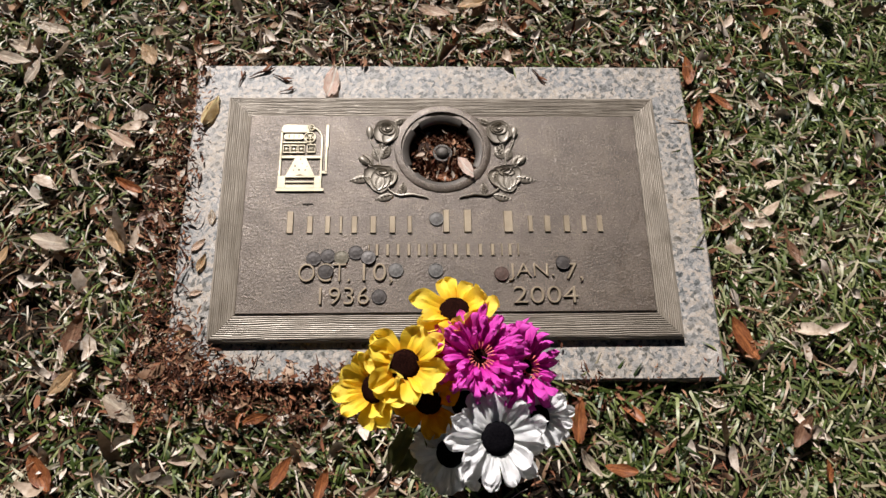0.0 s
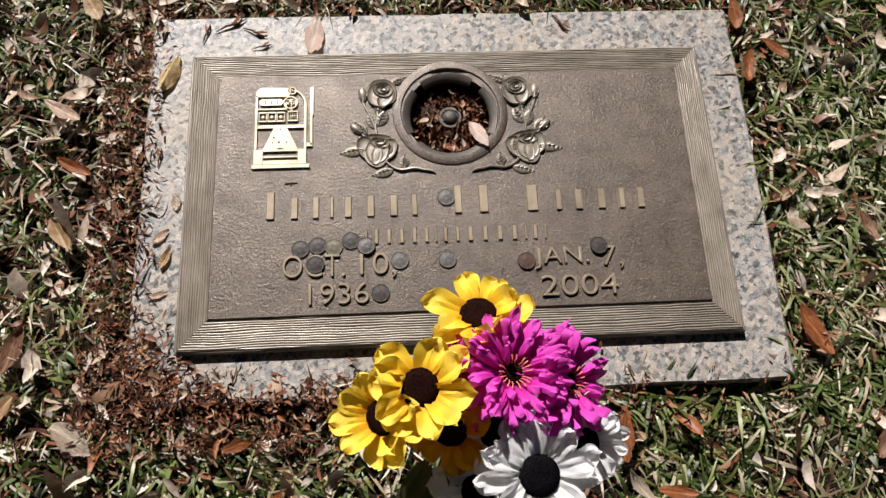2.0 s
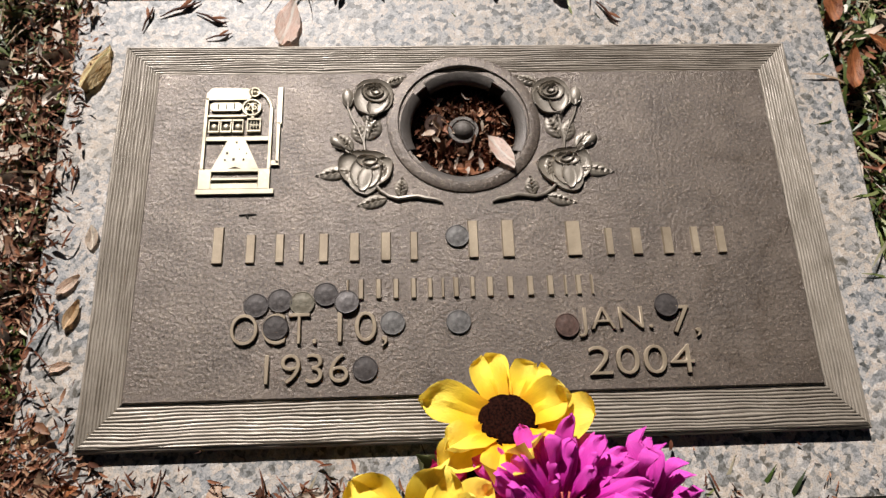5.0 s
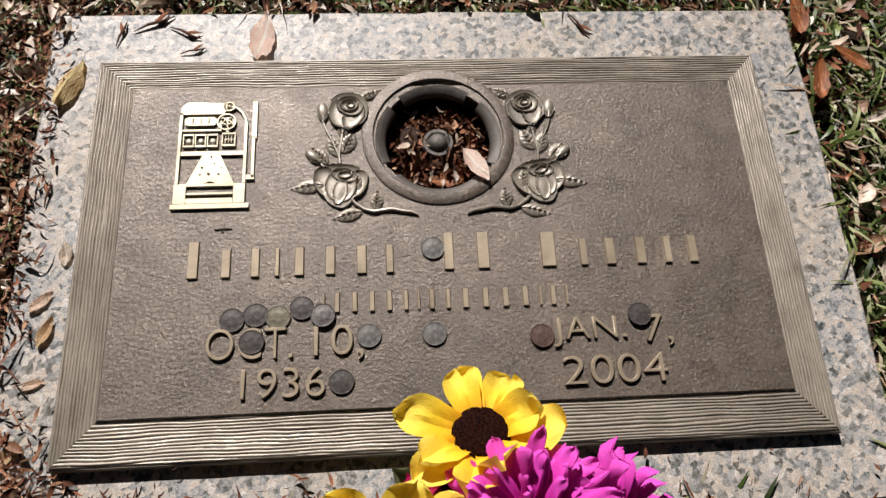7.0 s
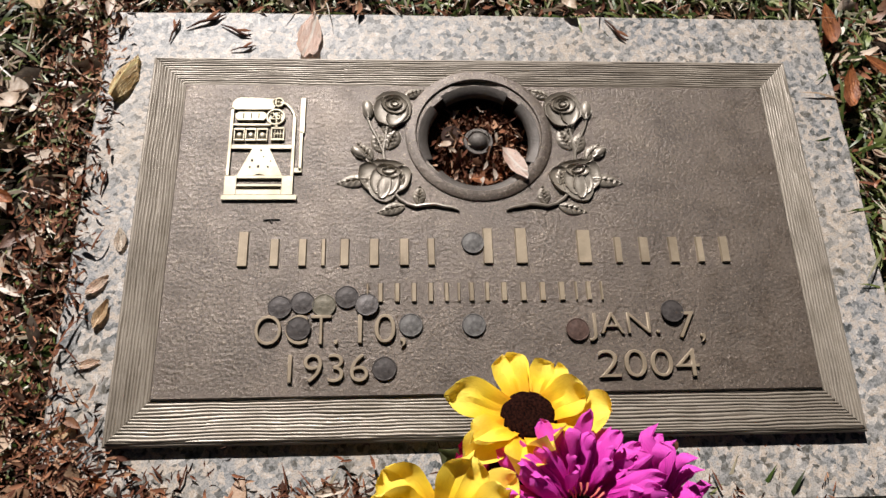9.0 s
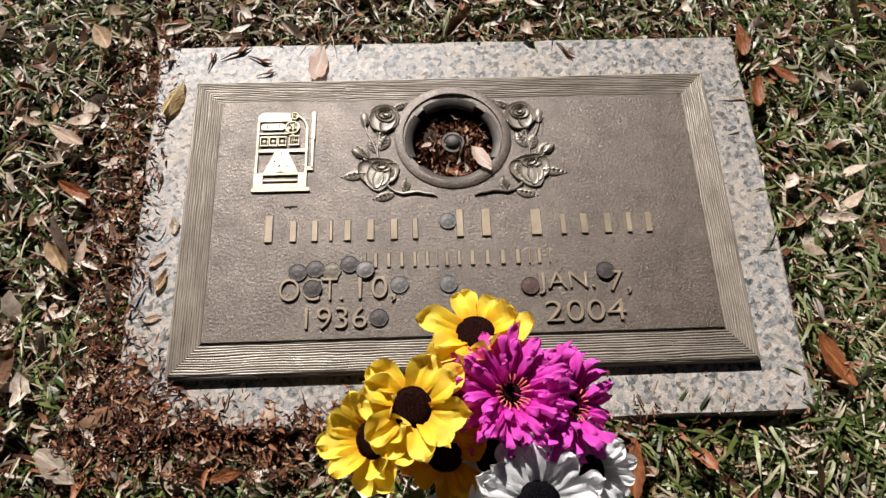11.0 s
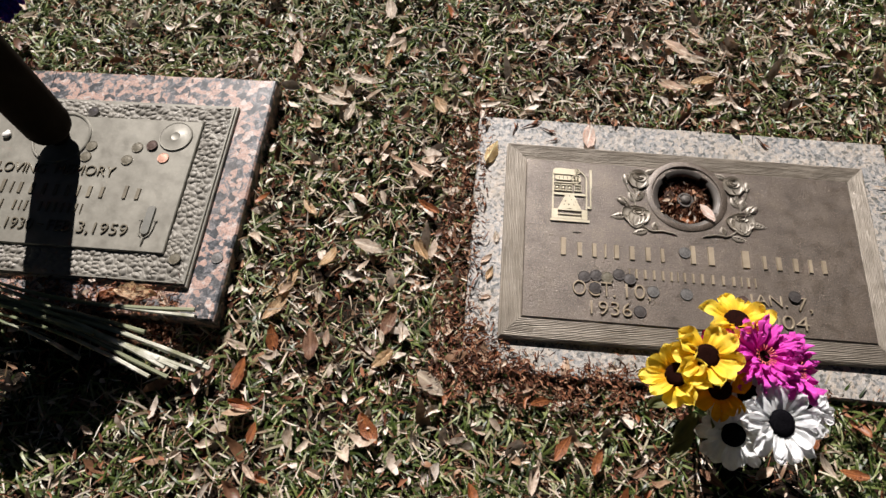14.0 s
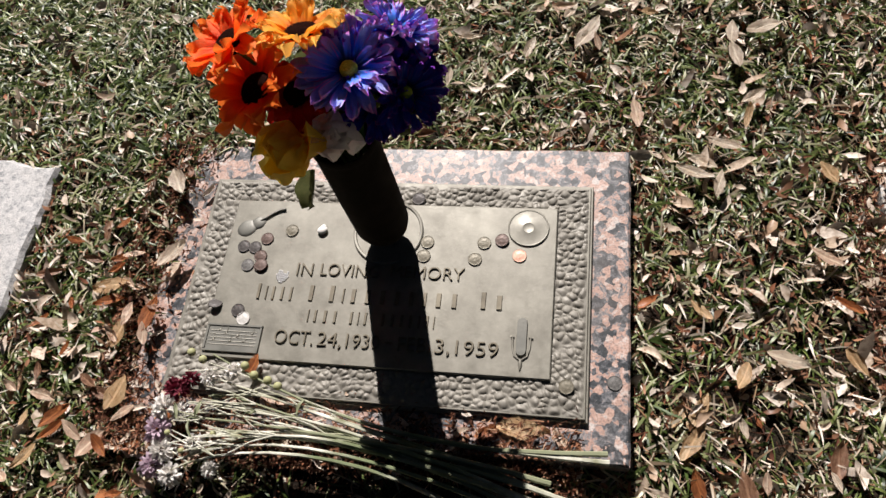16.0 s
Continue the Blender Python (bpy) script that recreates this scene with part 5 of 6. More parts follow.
for x, y, z, r, mat, word in ((-1.330, -0.135, 0.036, 0.018, MAT_TUFT_RED, "dark red"), (-1.312, -0.122, 0.040, 0.013, MAT_TUFT_RED, "dark red"), (-1.342, -0.160, 0.032, 0.020, MAT_TUFT, "white"), (-1.318, -0.165, 0.034, 0.015, MAT_TUFT, "white"), (-1.345, -0.190, 0.030, 0.020, MAT_TUFT_MAUVE, "mauve"), (-1.335, -0.215, 0.028, 0.019, MAT_TUFT, "white"), (-1.345, -0.235, 0.024, 0.018, MAT_TUFT_MAUVE, "mauve"), (-1.318, -0.245, 0.024, 0.017, MAT_TUFT, "white"), (-1.285, -0.118, 0.042, 0.014, MAT_TUFT, "white"), (-1.255, -0.108, 0.044, 0.012, MAT_TUFT, "white"), (-1.290, -0.205, 0.034, 0.014, MAT_TUFT, "white"), (-1.265, -0.235, 0.030, 0.012, MAT_TUFT, "white")):
    bm = bmesh.new()
    florets(bm, (x, y, z), r, 110, rng)
    part("flower_head", bm, mat, bundle, "withered " + word + " flower head")
for x, y in ((-1.318, -0.086), (-1.300, -0.095), (-1.225, -0.112), (-1.205, -0.118), (-1.190, -0.125), (-1.24, -0.10)):
    bm = bmesh.new()
    blob(bm, x, y, 0.044, 0.006, 0.006, 0.0055, 0, 12, 8)
    part("bud", bm, MAT_BUD, bundle)


# ---- single dead leaves that stand out ----
G = "on a granite slab"


def leaf_mesh(length, width, mat, curl, fold, seed):
    bm = bmesh.new()
    nu, nv = 9, 2
    grid = []
    for i in range(nu + 1):
        u = i / nu
        w = 0.5 * width * max(0.06, math.sin(math.pi * min(0.985, 0.04 + 0.95 * u ** 0.9)) ** 0.85) * (1 + 0.28 * noise.noise((u * 6, seed, 0)))
        row = []
        for j in range(-nv, nv + 1):
            v = j / nv
            z = curl * length * (u - 0.45) ** 2 + fold * abs(v) * w + 0.045 * length * noise.noise((u * 3, v * 2, seed)) + 0.10 * length * (u - 0.5) * v * math.sin(seed)
            row.append(bm.verts.new(((u - 0.5) * length, v * w + 0.06 * length * math.sin(2.4 * u + seed), z)))
        grid.append(row)
    for a, b in zip(grid, grid[1:]):
        for k in range(2 * nv):
            bm.faces.new((a[k], b[k], b[k + 1], a[k + 1]))
    bmesh.ops.solidify(bm, geom=bm.faces[:], thickness=0.0004)
    return mesh_of(bm, "dead_leaf", mat)


LEAF_WORDS = {LEAF_PALE: "pale bleached dead leaf", LEAF_TAN: "tan curled dead leaf", LEAF_RUST: "rust-orange dead leaf", LEAF_BROWN: "dark brown dead leaf", LEAF_PINK: "pinkish tan dead leaf", LEAF_POD: "pale blush dead leaf", LEAF_GOLD: "golden tan curled dead leaf"}


def dead_leaf(x, y, z, length, width, turn, mat, curl=0.5, fold=0.4, lean=(0, 0), on="on the lawn"):
    me = leaf_mesh(length, width, mat, curl * 0.5, fold * 0.45, x * 31 + y * 17)
    low = min(v.co.z for v in me.vertices)
    thing("dead_leaf", me, mat, pose(x, y, (0.0158 if on == G else float(top_of(x, y)) + 0.0015 if "pink" in on else z - 0.004) - low, lean[0], lean[1], turn), LEAF_WORDS[mat] + " lying " + on, "leaf", "fallen leaves")


for row in (
    (-0.163, 0.208, 0.0190, 0.060, 0.024, 78, LEAF_POD, 0.5, 0.6, (0, 9), G), (-0.331, 0.160, 0.021, 0.052, 0.022, 64, LEAF_GOLD, -0.5, -1.5, (0, 4), G),
    (-0.322, -0.070, 0.019, 0.026, 0.010, 75, LEAF_TAN, 0.8, 0.9, (0, 0), G), (-0.329, -0.045, 0.019, 0.024, 0.010, 50, LEAF_PINK, 0.5, 0.6, (0, 0), G), (-0.316, -0.004, 0.018, 0.022, 0.010, 100, LEAF_PALE, 0.4, 0.5, (0, 0), G),
    (-0.326, -0.112, 0.018, 0.018, 0.007, 20, LEAF_PINK, 0.4, 0.9, (0, 0), G), (-0.338, -0.165, 0.020, 0.026, 0.010, 30, LEAF_TAN, 0.5, 0.9, (0, 0), G), (-0.31, -0.205, 0.021, 0.024, 0.009, 12, LEAF_RUST, 0.5, 0.9, (0, 0), G), (-0.265, -0.215, 0.020, 0.028, 0.009, 30, LEAF_PINK, 0.5, 0.9, (0, 0), G),
    (HOLE[0] + 0.032, HOLE[1] - 0.026, 0.036, 0.040, 0.017, -55, LEAF_POD, 0.3, 0.5, (0, -12), "in the vase socket"), (HOLE[0] + 0.008, HOLE[1] - 0.034, 0.020, 0.030, 0.015, 8, LEAF_RUST, 0.3, 0.5, (0, 0), "in the vase socket"),
    (-0.400, -0.258, 0.024, 0.052, 0.026, -30, LEAF_PALE, 0.3, 0.35, (10, 0)), (-0.472, -0.165, 0.020, 0.052, 0.022, 80, LEAF_BROWN, 0.3, 0.4), (0.386, -0.178, 0.022, 0.062, 0.022, -62, LEAF_RUST, 0.5, 0.5), (0.163, -0.280, 0.020, 0.055, 0.020, 82, LEAF_RUST, 0.3, 0.5), (-0.484, -0.331, 0.022, 0.050, 0.024, -60, LEAF_RUST, 0.4, 0.4),
    (-0.611, 0.262, 0.022, 0.050, 0.020, 150, LEAF_PALE, 0.3, 0.4), (-0.589, 0.226, 0.022, 0.048, 0.016, 70, LEAF_PALE, 0.3, 0.4), (-0.575, 0.300, 0.022, 0.055, 0.018, 160, LEAF_PALE, 0.3, 0.4), (-0.202, -0.336, 0.020, 0.044, 0.016, 60, LEAF_RUST, 0.4, 0.5), (-0.154, -0.350, 0.020, 0.040, 0.015, 80, LEAF_RUST, 0.4, 0.5),
    (-0.781, 0.510, 0.026, 0.075, 0.026, 60, LEAF_PALE, 0.5, 0.7), (-0.546, 0.515, 0.024, 0.048, 0.020, 80, LEAF_PALE, 0.3, 0.4), (-0.493, 0.523, 0.026, 0.062, 0.026, 15, LEAF_PALE, 0.4, 0.5), (-0.107, 0.610, 0.024, 0.060, 0.030, -20, LEAF_PALE, 0.3, 0.4), (0.002, 0.418, 0.024, 0.062, 0.022, -35, LEAF_PINK, 0.4, 0.5), (0.03, 0.395, 0.024, 0.060, 0.020, -10, LEAF_PALE, 0.4, 0.5), (0.05, 0.345, 0.024, 0.052, 0.018, 20, LEAF_TAN, 0.4, 0.5), (-0.01, 0.330, 0.024, 0.055, 0.018, -25, LEAF_PINK, 0.4, 0.5), (0.07, 0.300, 0.024, 0.045, 0.016, 30, LEAF_PALE, 0.4, 0.5),
    (-1.250, -0.326, 0.022, 0.055, 0.026, 50, LEAF_PALE, 0.3, 0.4), (-0.620, 0.245, 0.024, 0.060, 0.018, -20, LEAF_PALE, 0.4, 0.5), (-0.706, 0.350, 0.022, 0.055, 0.020, 100, LEAF_PINK, 0.4, 0.5), (-0.591, -0.212, 0.022, 0.050, 0.024, 100, LEAF_BROWN, 0.3, 0.4), (-0.651, -0.155, 0.024, 0.060, 0.020, 62, LEAF_TAN, 0.4, 0.5), (-0.686, -0.265, 0.022, 0.052, 0.018, 75, LEAF_RUST, 0.4, 0.5), (-0.643, -0.115, 0.022, 0.055, 0.020, 60, LEAF_TAN, 0.4, 0.5),
    (-1.424, -0.142, 0.024, 0.052, 0.026, 70, LEAF_TAN, 0.4, 0.5), (-1.413, 0.193, 0.026, 0.050, 0.026, -60, LEAF_PALE, 0.4, 0.5), (-1.395, 0.070, 0.024, 0.055, 0.024, 60, LEAF_PALE, 0.5, 0.6), (-1.405, -0.027, 0.022, 0.055, 0.022, 75, LEAF_RUST, 0.4, 0.5), (-1.445, -0.055, 0.022, 0.050, 0.022, 70, LEAF_TAN, 0.4, 0.5), (-1.475, 0.015, 0.022, 0.055, 0.024, 10, LEAF_TAN, 0.4, 0.5), (-1.50, -0.18, 0.022, 0.05, 0.018, 45, LEAF_RUST, 0.4, 0.5), (-1.44, -0.21, 0.022, 0.05, 0.022, 60, LEAF_PINK, 0.4, 0.5),
    (-0.865, -0.158, 0.052, 0.068, 0.026, 5, LEAF_TAN, 0.3, 0.8, (0, 0), "on the pink granite slab"), (-0.905, -0.165, 0.049, 0.045, 0.016, 20, LEAF_RUST, 0.4, 0.8, (0, 0), "on the pink granite slab"), (-0.815, -0.170, 0.056, 0.040, 0.014, -50, LEAF_PINK, 0.4, 0.9, (0, 0), "on the pink granite slab"), (-1.165, -0.125, 0.036, 0.050, 0.018, 60, LEAF_RUST, 0.4, 0.8, (0, 0), "on the pink granite slab"), (-1.20, -0.130, 0.034, 0.060, 0.022, -25, LEAF_PINK, 0.4, 0.8, (0, 0), "on the pink granite slab"), (-1.235, -0.095, 0.034, 0.035, 0.016, 70, LEAF_RUST, 0.4, 0.8, (0, 0), "on the bronze plaque"),
    (-0.545, 0.470, 0.024, 0.052, 0.022, 100, LEAF_PALE, 0.3, 0.4), (0.371, 0.154, 0.024, 0.050, 0.016, 85, LEAF_RUST, 0.4, 0.5), (0.365, 0.23, 0.022, 0.048, 0.02, 95, LEAF_RUST, 0.4, 0.5), (0.60, 0.36, 0.026, 0.045, 0.024, 100, LEAF_PALE, 0.4, 0.5, (0, 12)), (0.44, -0.295, 0.022, 0.05, 0.018, 60, LEAF_BROWN, 0.4, 0.5), (-0.43, 0.25, 0.024, 0.04, 0.022, 120, LEAF_TAN, 0.4, 0.5), (-0.52, -0.04, 0.022, 0.055, 0.022, -10, LEAF_PALE, 0.4, 0.5), (-0.45, 0.115, 0.022, 0.05, 0.016, 150, LEAF_PINK, 0.4, 0.5),
):
    dead_leaf(*row)
rng = random.Random(44)
for x0, x1, y0, y1, count, mats in ((-1.58, -1.38, -0.32, 0.12, 34, (LEAF_RUST, LEAF_TAN, LEAF_PINK, LEAF_RUST, LEAF_BROWN)), (-0.70, -0.40, -0.42, 0.05, 18, (LEAF_RUST, LEAF_TAN, LEAF_PINK, LEAF_PALE)), (-0.40, 0.50, -0.42, -0.27, 9, (LEAF_RUST, LEAF_BROWN, LEAF_PALE)),
                                    (-0.70, 0.30, 0.32, 0.75, 26, (LEAF_PALE, LEAF_PINK, LEAF_PALE, LEAF_TAN)), (-1.30, -0.75, 0.33, 0.60, 10, (LEAF_PALE, LEAF_PINK)), (0.40, 0.62, -0.25, 0.35, 6, (LEAF_RUST, LEAF_BROWN, LEAF_PALE))):
    for _ in range(count):
        ln = rng.uniform(0.024, 0.046)
        dead_leaf(rng.uniform(x0, x1), rng.uniform(y0, y1), 0.020 + 0.006 * rng.random(), ln, ln * rng.uniform(0.30, 0.44), rng.uniform(0, 360), rng.choice(mats), rng.uniform(0.2, 1.2), rng.uniform(0.3, 1.6), (rng.uniform(-18, 18), rng.uniform(-14, 14)))

# twigs and clippings on the granite
for x, y, s, a in ((-0.262, 0.222, 1.0, 20), (-0.235, 0.212, 0.8, -30), (-0.29, 0.213, 0.7, 70), (-0.225, 0.192, 0.6, 10), (-0.335, 0.05, 0.6, 80), (0.14, 0.218, 0.8, -60)):
    bm = bmesh.new()
    tube(bm, [(-0.020 * s, 0.001, 0.001), (-0.006 * s, 0.003 * s, 0.0025), (0.008 * s, 0.002 * s, 0.0025), (0.020 * s, 0.005 * s, 0.001)], [0.0006, 0.0016 * s, 0.0020 * s, 0.0005], 6, 0.6)
    tube(bm, [(0.000, 0.003 * s, 0.0022), (0.010 * s, 0.0075 * s, 0.003), (0.016 * s, 0.012 * s, 0.0015)], [0.0012 * s, 0.0024 * s, 0.0004], 5, 0.4)
    thing("twig", bm, MAT_CRUMB, pose(x, y, 0.0155, 0, 0, a), "small dark twig lying on the grey granite slab", "twig", "twigs on the granite")


# ---- lawn and litter ----
rs = np.random.default_rng(17)
X0, X1, Y0, Y1 = -2.25, 1.15, -0.75, 1.15


def patch(x, y, scale, seed):
    """Smooth patchiness between 0 and 1."""
    s = seed
    v = np.sin(x * scale + s) * np.sin(y * scale * 1.13 + 2.1 * s) + 0.6 * np.sin(x * scale * 2.3 - y * scale * 1.7 + 3.3 * s) + 0.4 * np.sin(x * scale * 4.1 + y * scale * 3.7 + s * 5.1)
    return 0.5 + v / 4.0


def scatter(n, keep):
    """n places in the lawn, thinned by keep(x, y)."""
    got = []
    total = 0
    while total < n:
        x, y = rs.uniform(X0, X1, n), rs.uniform(Y0, Y1, n)
        ok = rs.random(n) < keep(x, y)
        got.append(np.stack([x[ok], y[ok]], 1))
        total += ok.sum()
    return np.concatenate(got)[:n]


def stuff(name, verts, faces, mat, label, category):
    me = bpy.data.meshes.new(name)
    me.from_pydata(verts.reshape(-1, 3).tolist(), [], faces)
    me.materials.append(mat)
    me.shade_smooth()
    return tagged(new(name, me), label, category, kind="stuff")


def blades(name, xy, length, width, rise, mat, label, lift=0.0, bend=0.7):
    """Curved, tapering blades that start at xy."""
    n = len(xy)
    az = rs.uniform(0, 2 * np.pi, n)
    el = rs.uniform(*rise, n)
    ln, wd = rs.uniform(*length, n), rs.uniform(*width, n)
    turn = rs.uniform(-0.6, 0.6, n)
    z0 = swell(xy[:, 0], xy[:, 1]) - 0.003 + lift * rs.random(n)
    P = np.stack([xy[:, 0], xy[:, 1], z0], 1)
    V = np.empty((n, 7, 3))
    t = np.array([0.0, 0.36, 0.7, 1.0])
    for k, u in enumerate(t):
        e = el - bend * u * (0.5 + el)
        a = az + turn * u
        d = np.stack([np.cos(a) * np.cos(e), np.sin(a) * np.cos(e), np.sin(e)], 1)
        if k:
            P = P + d * (ln * (t[k] - t[k - 1]))[:, None]
            P[:, 2] = np.maximum(P[:, 2], swell(P[:, 0], P[:, 1]) + 0.001)
        roll = np.sin(3.1 * az + k * 0.4) * 0.5
        side = np.stack([-np.sin(a), np.cos(a), roll], 1) * (wd * (0.5, 0.5, 0.36, 0)[k])[:, None]
        if k < 3:
            V[:, 2 * k], V[:, 2 * k + 1] = P - side, P + side
        else:
            V[:, 6] = P
    b = (np.arange(n) * 7)[:, None]
    quads = np.concatenate([b + [0, 1, 3, 2], b + [2, 3, 5, 4]]).tolist()
    tris = (b + [4, 5, 6]).tolist()
    return stuff(name, V, quads + tris, mat, label, "grass")


def litter(name, xy, length, slim, mat, label, category, height=(0.006, 0.026), tilt=0.35, on_slab=0.0):
    """Flat curled leaves or chips lying at xy."""
    n = len(xy)
    ln = rs.uniform(*length, n) * rs.uniform(0.7, 1.1, n)
    wd = ln * rs.uniform(*slim, n)
    az = rs.uniform(0, 2 * np.pi, n)
    c, s = np.cos(az), np.sin(az)
    tx, ty = rs.normal(0, tilt, n), rs.normal(0, tilt, n)
    curl, fold = rs.uniform(-0.9, 2.2, n), rs.uniform(-0.3, 1.3, n)
    bendy = rs.uniform(-0.6, 0.6, n)
    z0 = np.where(slab_depth(xy[:, 0], xy[:, 1]) > 0, top_of(xy[:, 0], xy[:, 1]) + 0.002 + 0.006 * rs.random(n), swell(xy[:, 0], xy[:, 1]) + rs.uniform(*height, n))
    us, ws = (0.0, 0.25, 0.55, 0.82, 1.0), (0.12, 0.78, 1.0, 0.66, 0.06)
    ragged = 1 + rs.uniform(-0.32, 0.32, (n, 5, 3))
    blunt = rs.uniform(0, 0.5, n) * (rs.random(n) < 0.4)
    V = np.empty((n, 15, 3))
    for i, (u, w) in enumerate(zip(us, ws)):
        for j, v in enumerate((-1, 0, 1)):
            lx = (u - 0.5) * ln
            ly = v * (w + blunt * (i == 4)) * ragged[:, i, j] * wd * 0.5 + bendy * ln * (u - 0.5) ** 2
            lz = curl * ln * 0.6 * (u - 0.5) ** 2 + fold * abs(v) * w * wd * 0.5 + tx * lx + ty * ly
            V[:, 3 * i + j] = np.stack([xy[:, 0] + lx * c - ly * s, xy[:, 1] + lx * s + ly * c, z0 + lz], 1)
    low = V[:, :, 2].min(1) - np.where(slab_depth(xy[:, 0], xy[:, 1]) > 0, top_of(xy[:, 0], xy[:, 1]) + 0.0005, -0.012)
    V[:, :, 2] -= np.minimum(low, 0)[:, None]
    b = (np.arange(n) * 15)[:, None]
    faces = []
    for i in range(4):
        for j in range(2):
            q = 3 * i + j
            faces += (b + [q, q + 3, q + 4, q + 1]).tolist()
    return stuff(name, V, faces, mat, label, category)


def outside(x, y, margin):
    return (slab_depth(x, y) < margin).astype(float)


def greenness(x, y):
    g = 0.22 + 0.55 * patch(x, y, 4.3, 1.0)
    g += 0.28 * np.exp(-((x - 0.62) / 0.28) ** 2) + 1.0 * np.exp(-((x + 1.55) / 0.42) ** 2 - ((y - 0.58) / 0.34) ** 2)
    g -= 0.08 * np.exp(-((x + 0.52) / 0.2) ** 2 - ((y + 0.05) / 0.3) ** 2) + 0.25 * np.exp(-((x + 0.1) / 0.35) ** 2 - ((y - 0.42) / 0.2) ** 2)
    return np.clip(g, 0.12, 1.0)


def shade_thinning(x, y):
    """Thins growth to dark soil, in place of the shade under the dried bundle and by the foot of the bouquet."""
    under = np.exp(-((x + 1.08) / 0.24) ** 4 - ((y + 0.25) / 0.06) ** 4)
    return 1 - 0.85 * np.maximum(under, 0.8 * np.exp(-((x - 0.05) / 0.09) ** 4 - ((y + 0.37) / 0.07) ** 4))


def tufts(x, y):
    """Where the grass stands in clumps, with bare dark gaps between."""
    return 0.10 + 0.45 * (patch(x, y, 27.0, 4.0) > 0.47) + 0.45 * (patch(x, y, 61.0, 9.0) > 0.50)


grass_at = scatter(108000, lambda x, y: outside(x, y, 0.0) * greenness(x, y) * tufts(x, y) * shade_thinning(x, y))
blades("grass", grass_at, (0.016, 0.054), (0.0017, 0.0043), (0.30, 1.45), MAT_GRASS, "short lawn of mixed green and straw-coloured blades", 0.006, 0.95)
clump_at = np.repeat(scatter(460, lambda x, y: outside(x, y, -0.012) * greenness(x, y) ** 2 * shade_thinning(x, y)), 18, axis=0)
clump_at = clump_at + rs.normal(0, 0.009, clump_at.shape)
clump_at = clump_at[slab_depth(clump_at[:, 0], clump_at[:, 1]) < -0.003]
blades("grass_clumps", clump_at, (0.026, 0.056), (0.0024, 0.0050), (0.45, 1.35), MAT_GRASS, "thicker clumps of broad green grass blades in the lawn", 0.006, 0.85)
overhang_at = np.stack([np.concatenate([rs.uniform(0.10, 0.40, 150), rs.uniform(-0.30, 0.10, 20), rs.uniform(0.362, 0.375, 60), rs.uniform(-0.72, -0.70, 40)]), np.concatenate([rs.uniform(-0.247, -0.233, 170), rs.uniform(-0.23, 0.23, 60), rs.uniform(-0.2, 0.2, 40)])], 1)
blades("overhanging_grass", overhang_at, (0.030, 0.062), (0.0022, 0.0046), (0.45, 1.0), MAT_GRASS, "longer grass blades leaning over the edges of the slabs", 0.014, 0.6)
straw_at = scatter(18000, lambda x, y: outside(x, y, -0.001) * (1.15 - greenness(x, y)) * shade_thinning(x, y))
blades("straw", straw_at, (0.012, 0.045), (0.0011, 0.0034), (0.05, 1.0), MAT_STRAW, "thin dry straw and thatch between the grass", 0.012, 0.4)


def leafy(x, y):
    d = 0.30 + 0.5 * patch(x, y, 5.1, 2.0)
    d += 0.12 * np.exp(-((x + 0.5) / 0.22) ** 2 - ((y + 0.1) / 0.45) ** 2) + 0.5 * np.exp(-((x - 0.03) / 0.14) ** 2 - ((y - 0.36) / 0.10) ** 2) + 0.3 * np.exp(-((x + 0.2) / 0.4) ** 2 - ((y - 0.6) / 0.25) ** 2)
    d += 0.6 * np.exp(-((x + 1.46) / 0.10) ** 2 - ((y + 0.1) / 0.25) ** 2)
    d -= 0.30 * np.exp(-((x - 0.62) / 0.22) ** 2) + 0.45 * np.exp(-((x + 1.55) / 0.36) ** 2 - ((y - 0.55) / 0.30) ** 2)
    return np.clip(d, 0.08, 1.0)


leaf_at = scatter(3500, lambda x, y: outside(x, y, -0.004) * leafy(x, y) * shade_thinning(x, y))
litter("leaf_litter", leaf_at, (0.016, 0.042), (0.26, 0.48), MAT_LEAF, "scattered small dead leaves, tan, bleached and brown", "leaf litter", (0.002, 0.017), 0.55)
shred_at = scatter(4800, lambda x, y: outside(x, y, -0.004) * leafy(x, y) * shade_thinning(x, y))
litter("leaf_shreds", shred_at, (0.006, 0.018), (0.20, 0.60), MAT_LEAF, "torn shreds of dead leaves caught between the blades", "leaf litter", (0.002, 0.018), 0.6)
chip_at = scatter(14000, lambda x, y: outside(x, y, -0.001) * np.clip(0.5 * leafy(x, y) + 0.55 * np.exp(-(slab_depth(x, y) / 0.035) ** 2), 0, 1))
litter("leaf_crumbs", chip_at, (0.006, 0.020), (0.10, 0.36), MAT_CRUMB, "crumbled red-brown leaf fragments and bark", "leaf litter", (0.002, 0.018))


# the lawn round about, thinner
def wide_scatter(n):
    x, y = rs.uniform(-4.4, 3.3, n), rs.uniform(-2.9, 3.3, n)
    ok = ((x < X0) | (x > X1) | (y < Y0) | (y > Y1)) & (rs.random(n) < np.clip(1.7 - np.hypot(x + 0.55, y - 0.2) / 2.3, 0, 1))
    return np.stack([x[ok], y[ok]], 1)


blades("outer_grass", wide_scatter(170000), (0.025, 0.060), (0.0035, 0.0070), (0.15, 1.1), MAT_GRASS, "rough lawn of green and straw-coloured blades round the graves", 0.006, 1.0)
litter("outer_leaf_litter", wide_scatter(9000), (0.020, 0.048), (0.26, 0.48), MAT_LEAF, "dead leaves scattered over the lawn round the graves", "leaf litter", (0.004, 0.020))


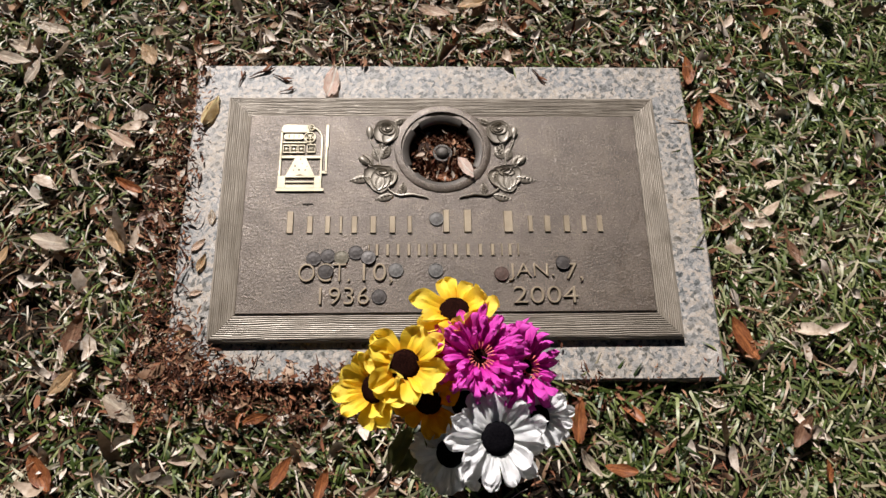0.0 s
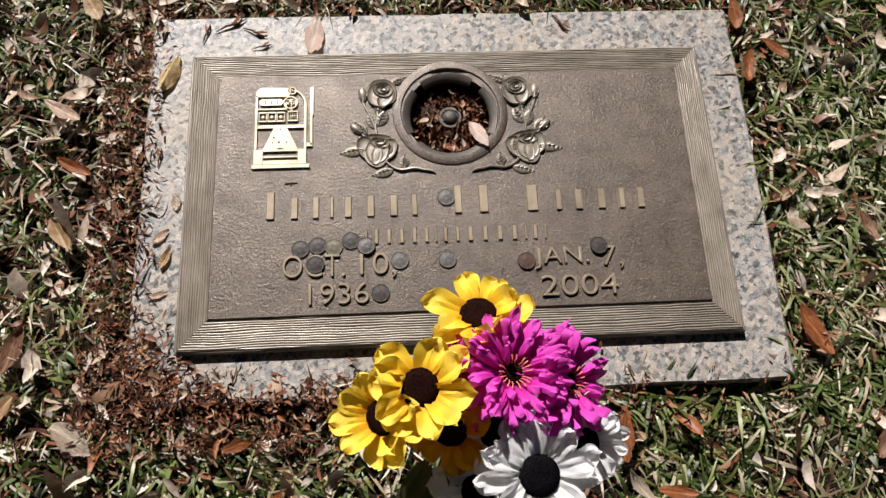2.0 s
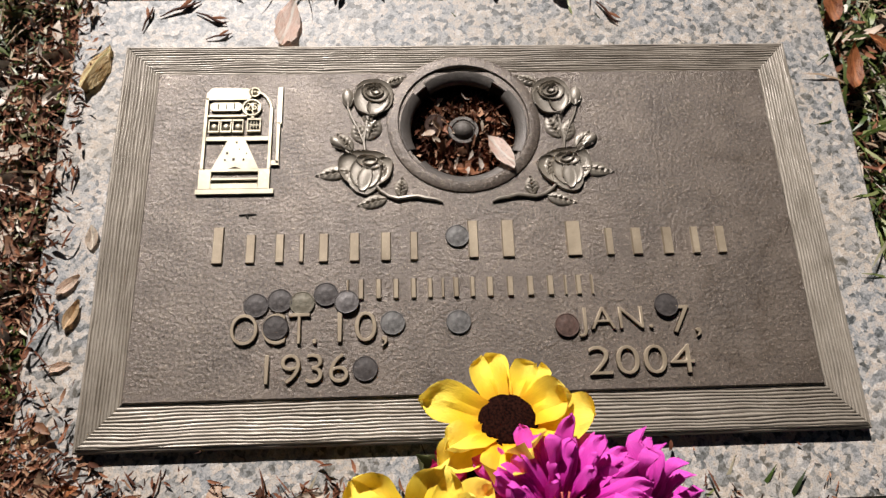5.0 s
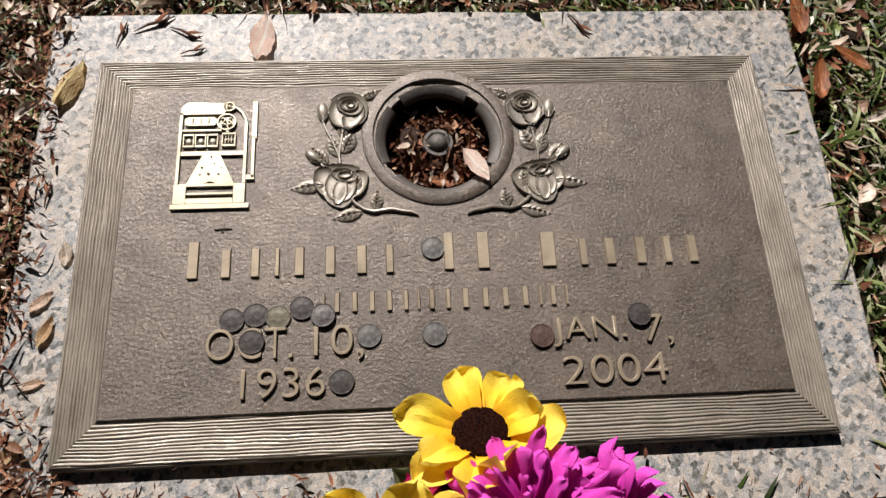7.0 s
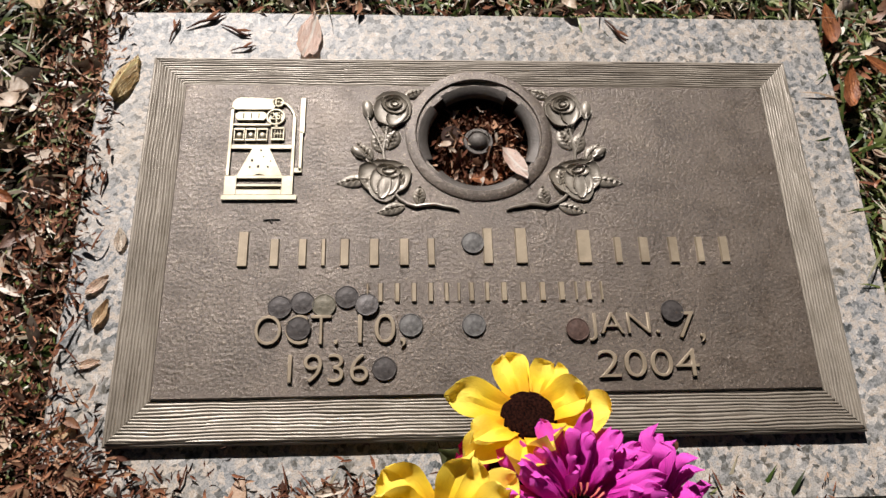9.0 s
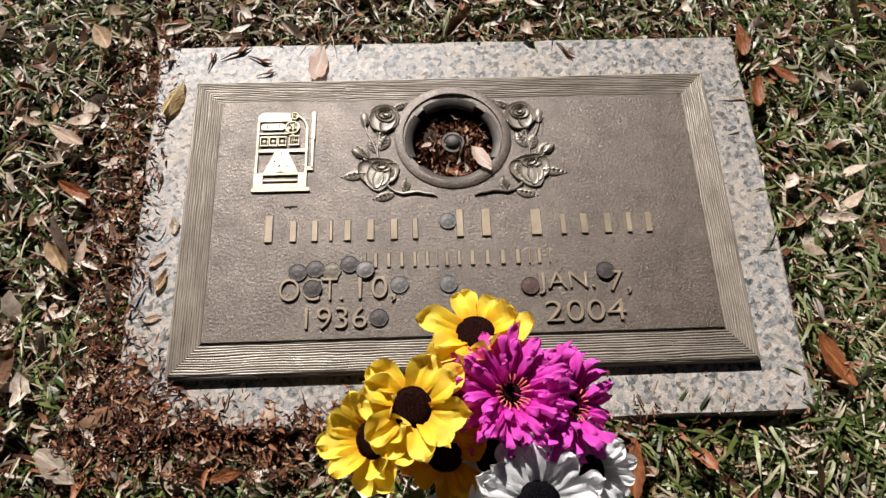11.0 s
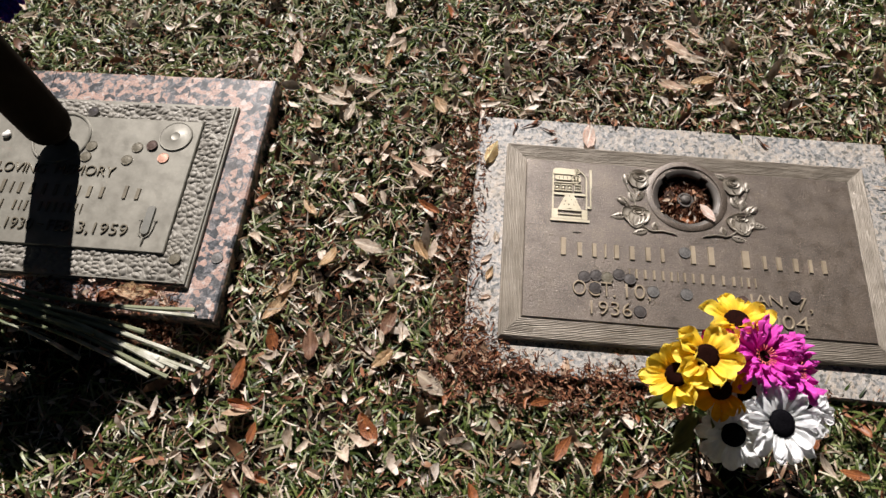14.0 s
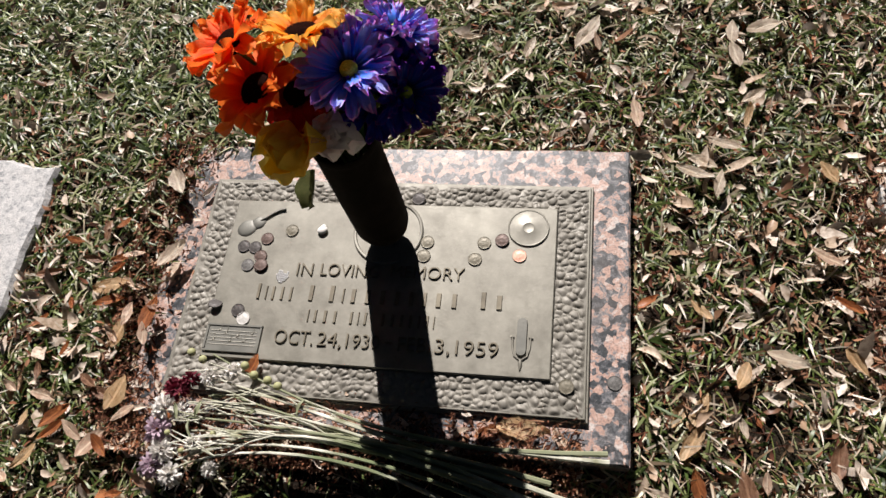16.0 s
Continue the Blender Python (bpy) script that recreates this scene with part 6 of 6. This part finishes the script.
# red-brown thatch that has crept over the slab edges
def creep(x, y):
    d = slab_depth(x, y)
    edge = np.exp(-np.clip(d, 0, 1) / 0.013) * (d > -0.05)
    heap = lambda a, b, r: np.exp(-((x - a) ** 2 + (y - b) ** 2) / r ** 2)
    heaps = (d > -0.03) * (heap(-0.345, -0.205, 0.034) + heap(-0.275, -0.226, 0.020) + heap(-0.20, -0.232, 0.012) + heap(-0.165, -0.222, 0.012) + heap(-0.12, -0.232, 0.016) + 0.6 * heap(-0.315, -0.232, 0.02))
    first = (0.15 + 0.85 * (patch(x, y, 75.0, 7.0) > 0.52)) * edge * ((y < -0.17) & (x > -0.45) & (x < 0.5)) * np.clip(0.9 - 1.6 * np.abs(x + 0.2), 0.08, 1)
    west = edge * ((x < -0.33) & (x > -0.45) & (np.abs(y) < 0.25)) * 0.35
    fore = np.exp(-np.clip(d, 0, 1) / 0.03) * ((y < -0.10) & (y > -0.25) & (x < -0.79) & (x > -1.45)) * 0.8 * (d > -0.04)
    left = np.exp(-np.clip(d, 0, 1) / 0.020) * ((x < -1.36) & (x > -1.46) & (y > -0.2) & (y < 0.28)) * 0.5
    return np.clip(first + west + fore + left + heaps, 0, 1)


creep_at = scatter(9500, creep)
litter("creeping_crumbs", creep_at, (0.004, 0.013), (0.12, 0.36), MAT_CRUMB, "red-brown thatch crumbs spilling over the slab edges", "leaf litter", (0.010, 0.030))
creep_leaf_at = scatter(140, lambda x, y: creep(x, y) * (x < 0.0))
litter("edge_leaves", creep_leaf_at, (0.016, 0.036), (0.28, 0.45), MAT_LEAF, "small dead leaves gathered along the slab edges", "leaf litter", (0.010, 0.022), 0.15)

# red-brown root fibres and moss where the lawn meets the slabs
fibre_at = scatter(38000, lambda x, y: np.clip(creep(x, y) + outside(x, y, -0.001) * (0.30 + 0.5 * np.exp(-(slab_depth(x, y) / 0.035) ** 2) + 0.5 * np.exp(-((x + 0.25) / 0.25) ** 2 - ((y + 0.27) / 0.07) ** 2)), 0, 1))
fibres = blades("root_fibres", fibre_at, (0.007, 0.026), (0.0007, 0.0020), (0.0, 1.0), MAT_CRUMB, "red-brown root fibres and dead moss in the lawn", 0.010, 0.9)
co_ = np.empty(len(fibres.data.vertices) * 3)
fibres.data.vertices.foreach_get("co", co_)
co_ = co_.reshape(-1, 7, 3)
co_[:, :, 2] += np.where(slab_depth(co_[:, 0, 0], co_[:, 0, 1]) > 0, top_of(co_[:, 0, 0], co_[:, 0, 1]) + 0.005, 0.0)[:, None]
fibres.data.vertices.foreach_set("co", co_.ravel())

# dirt and fibres in the vase socket
n_ = 1500
a_, r_ = rs.uniform(0, 2 * np.pi, n_), 0.046 * np.sqrt(rs.random(n_))
pts_ = np.stack([HOLE[0] + r_ * np.cos(a_), HOLE[1] + r_ * np.sin(a_)], 1)
dirt = litter("socket_dirt", pts_, (0.006, 0.016), (0.12, 0.4), MAT_CRUMB, "brown fibrous dirt and leaf crumbs in the vase socket", "dirt", tilt=0.6)
co_ = np.empty(len(dirt.data.vertices) * 3)
dirt.data.vertices.foreach_get("co", co_)
co_ = co_.reshape(-1, 3)
rad_ = np.hypot(co_[:, 0] - HOLE[0], co_[:, 1] - HOLE[1])
co_[:, 2] += -0.0085 - 0.007 * np.clip((rad_ - 0.02) / 0.03, 0, 1) + 0.004
dirt.data.vertices.foreach_set("co", co_.ravel())
scraps = litter("socket_scraps", pts_[:40] * np.array([0.9, 0.9]) + np.array([0.1 * HOLE[0], 0.1 * HOLE[1]]), (0.006, 0.013), (0.2, 0.6), MAT_LEAF, "pale leaf scraps among the dirt in the vase socket", "dirt", tilt=0.5)
for v in scraps.data.vertices:
    v.co.z += 0.0015 - 0.007 * min(1.0, max(0.0, (math.hypot(v.co.x - HOLE[0], v.co.y - HOLE[1]) - 0.02) / 0.03))
bm = bmesh.new()
lathe(bm, [(0.0505, 0.004), (0.042, 0.012), (0.028, 0.015), (0.015, 0.016), (0.0001, 0.016)], 40, *HOLE)
for v in bm.verts:
    v.co.z += 0.003 * noise.noise(v.co * 150)
thing("socket_soil", bm, MAT_SOIL, pose(0, 0, 0), "heap of dark brown soil filling the vase socket", "soil")
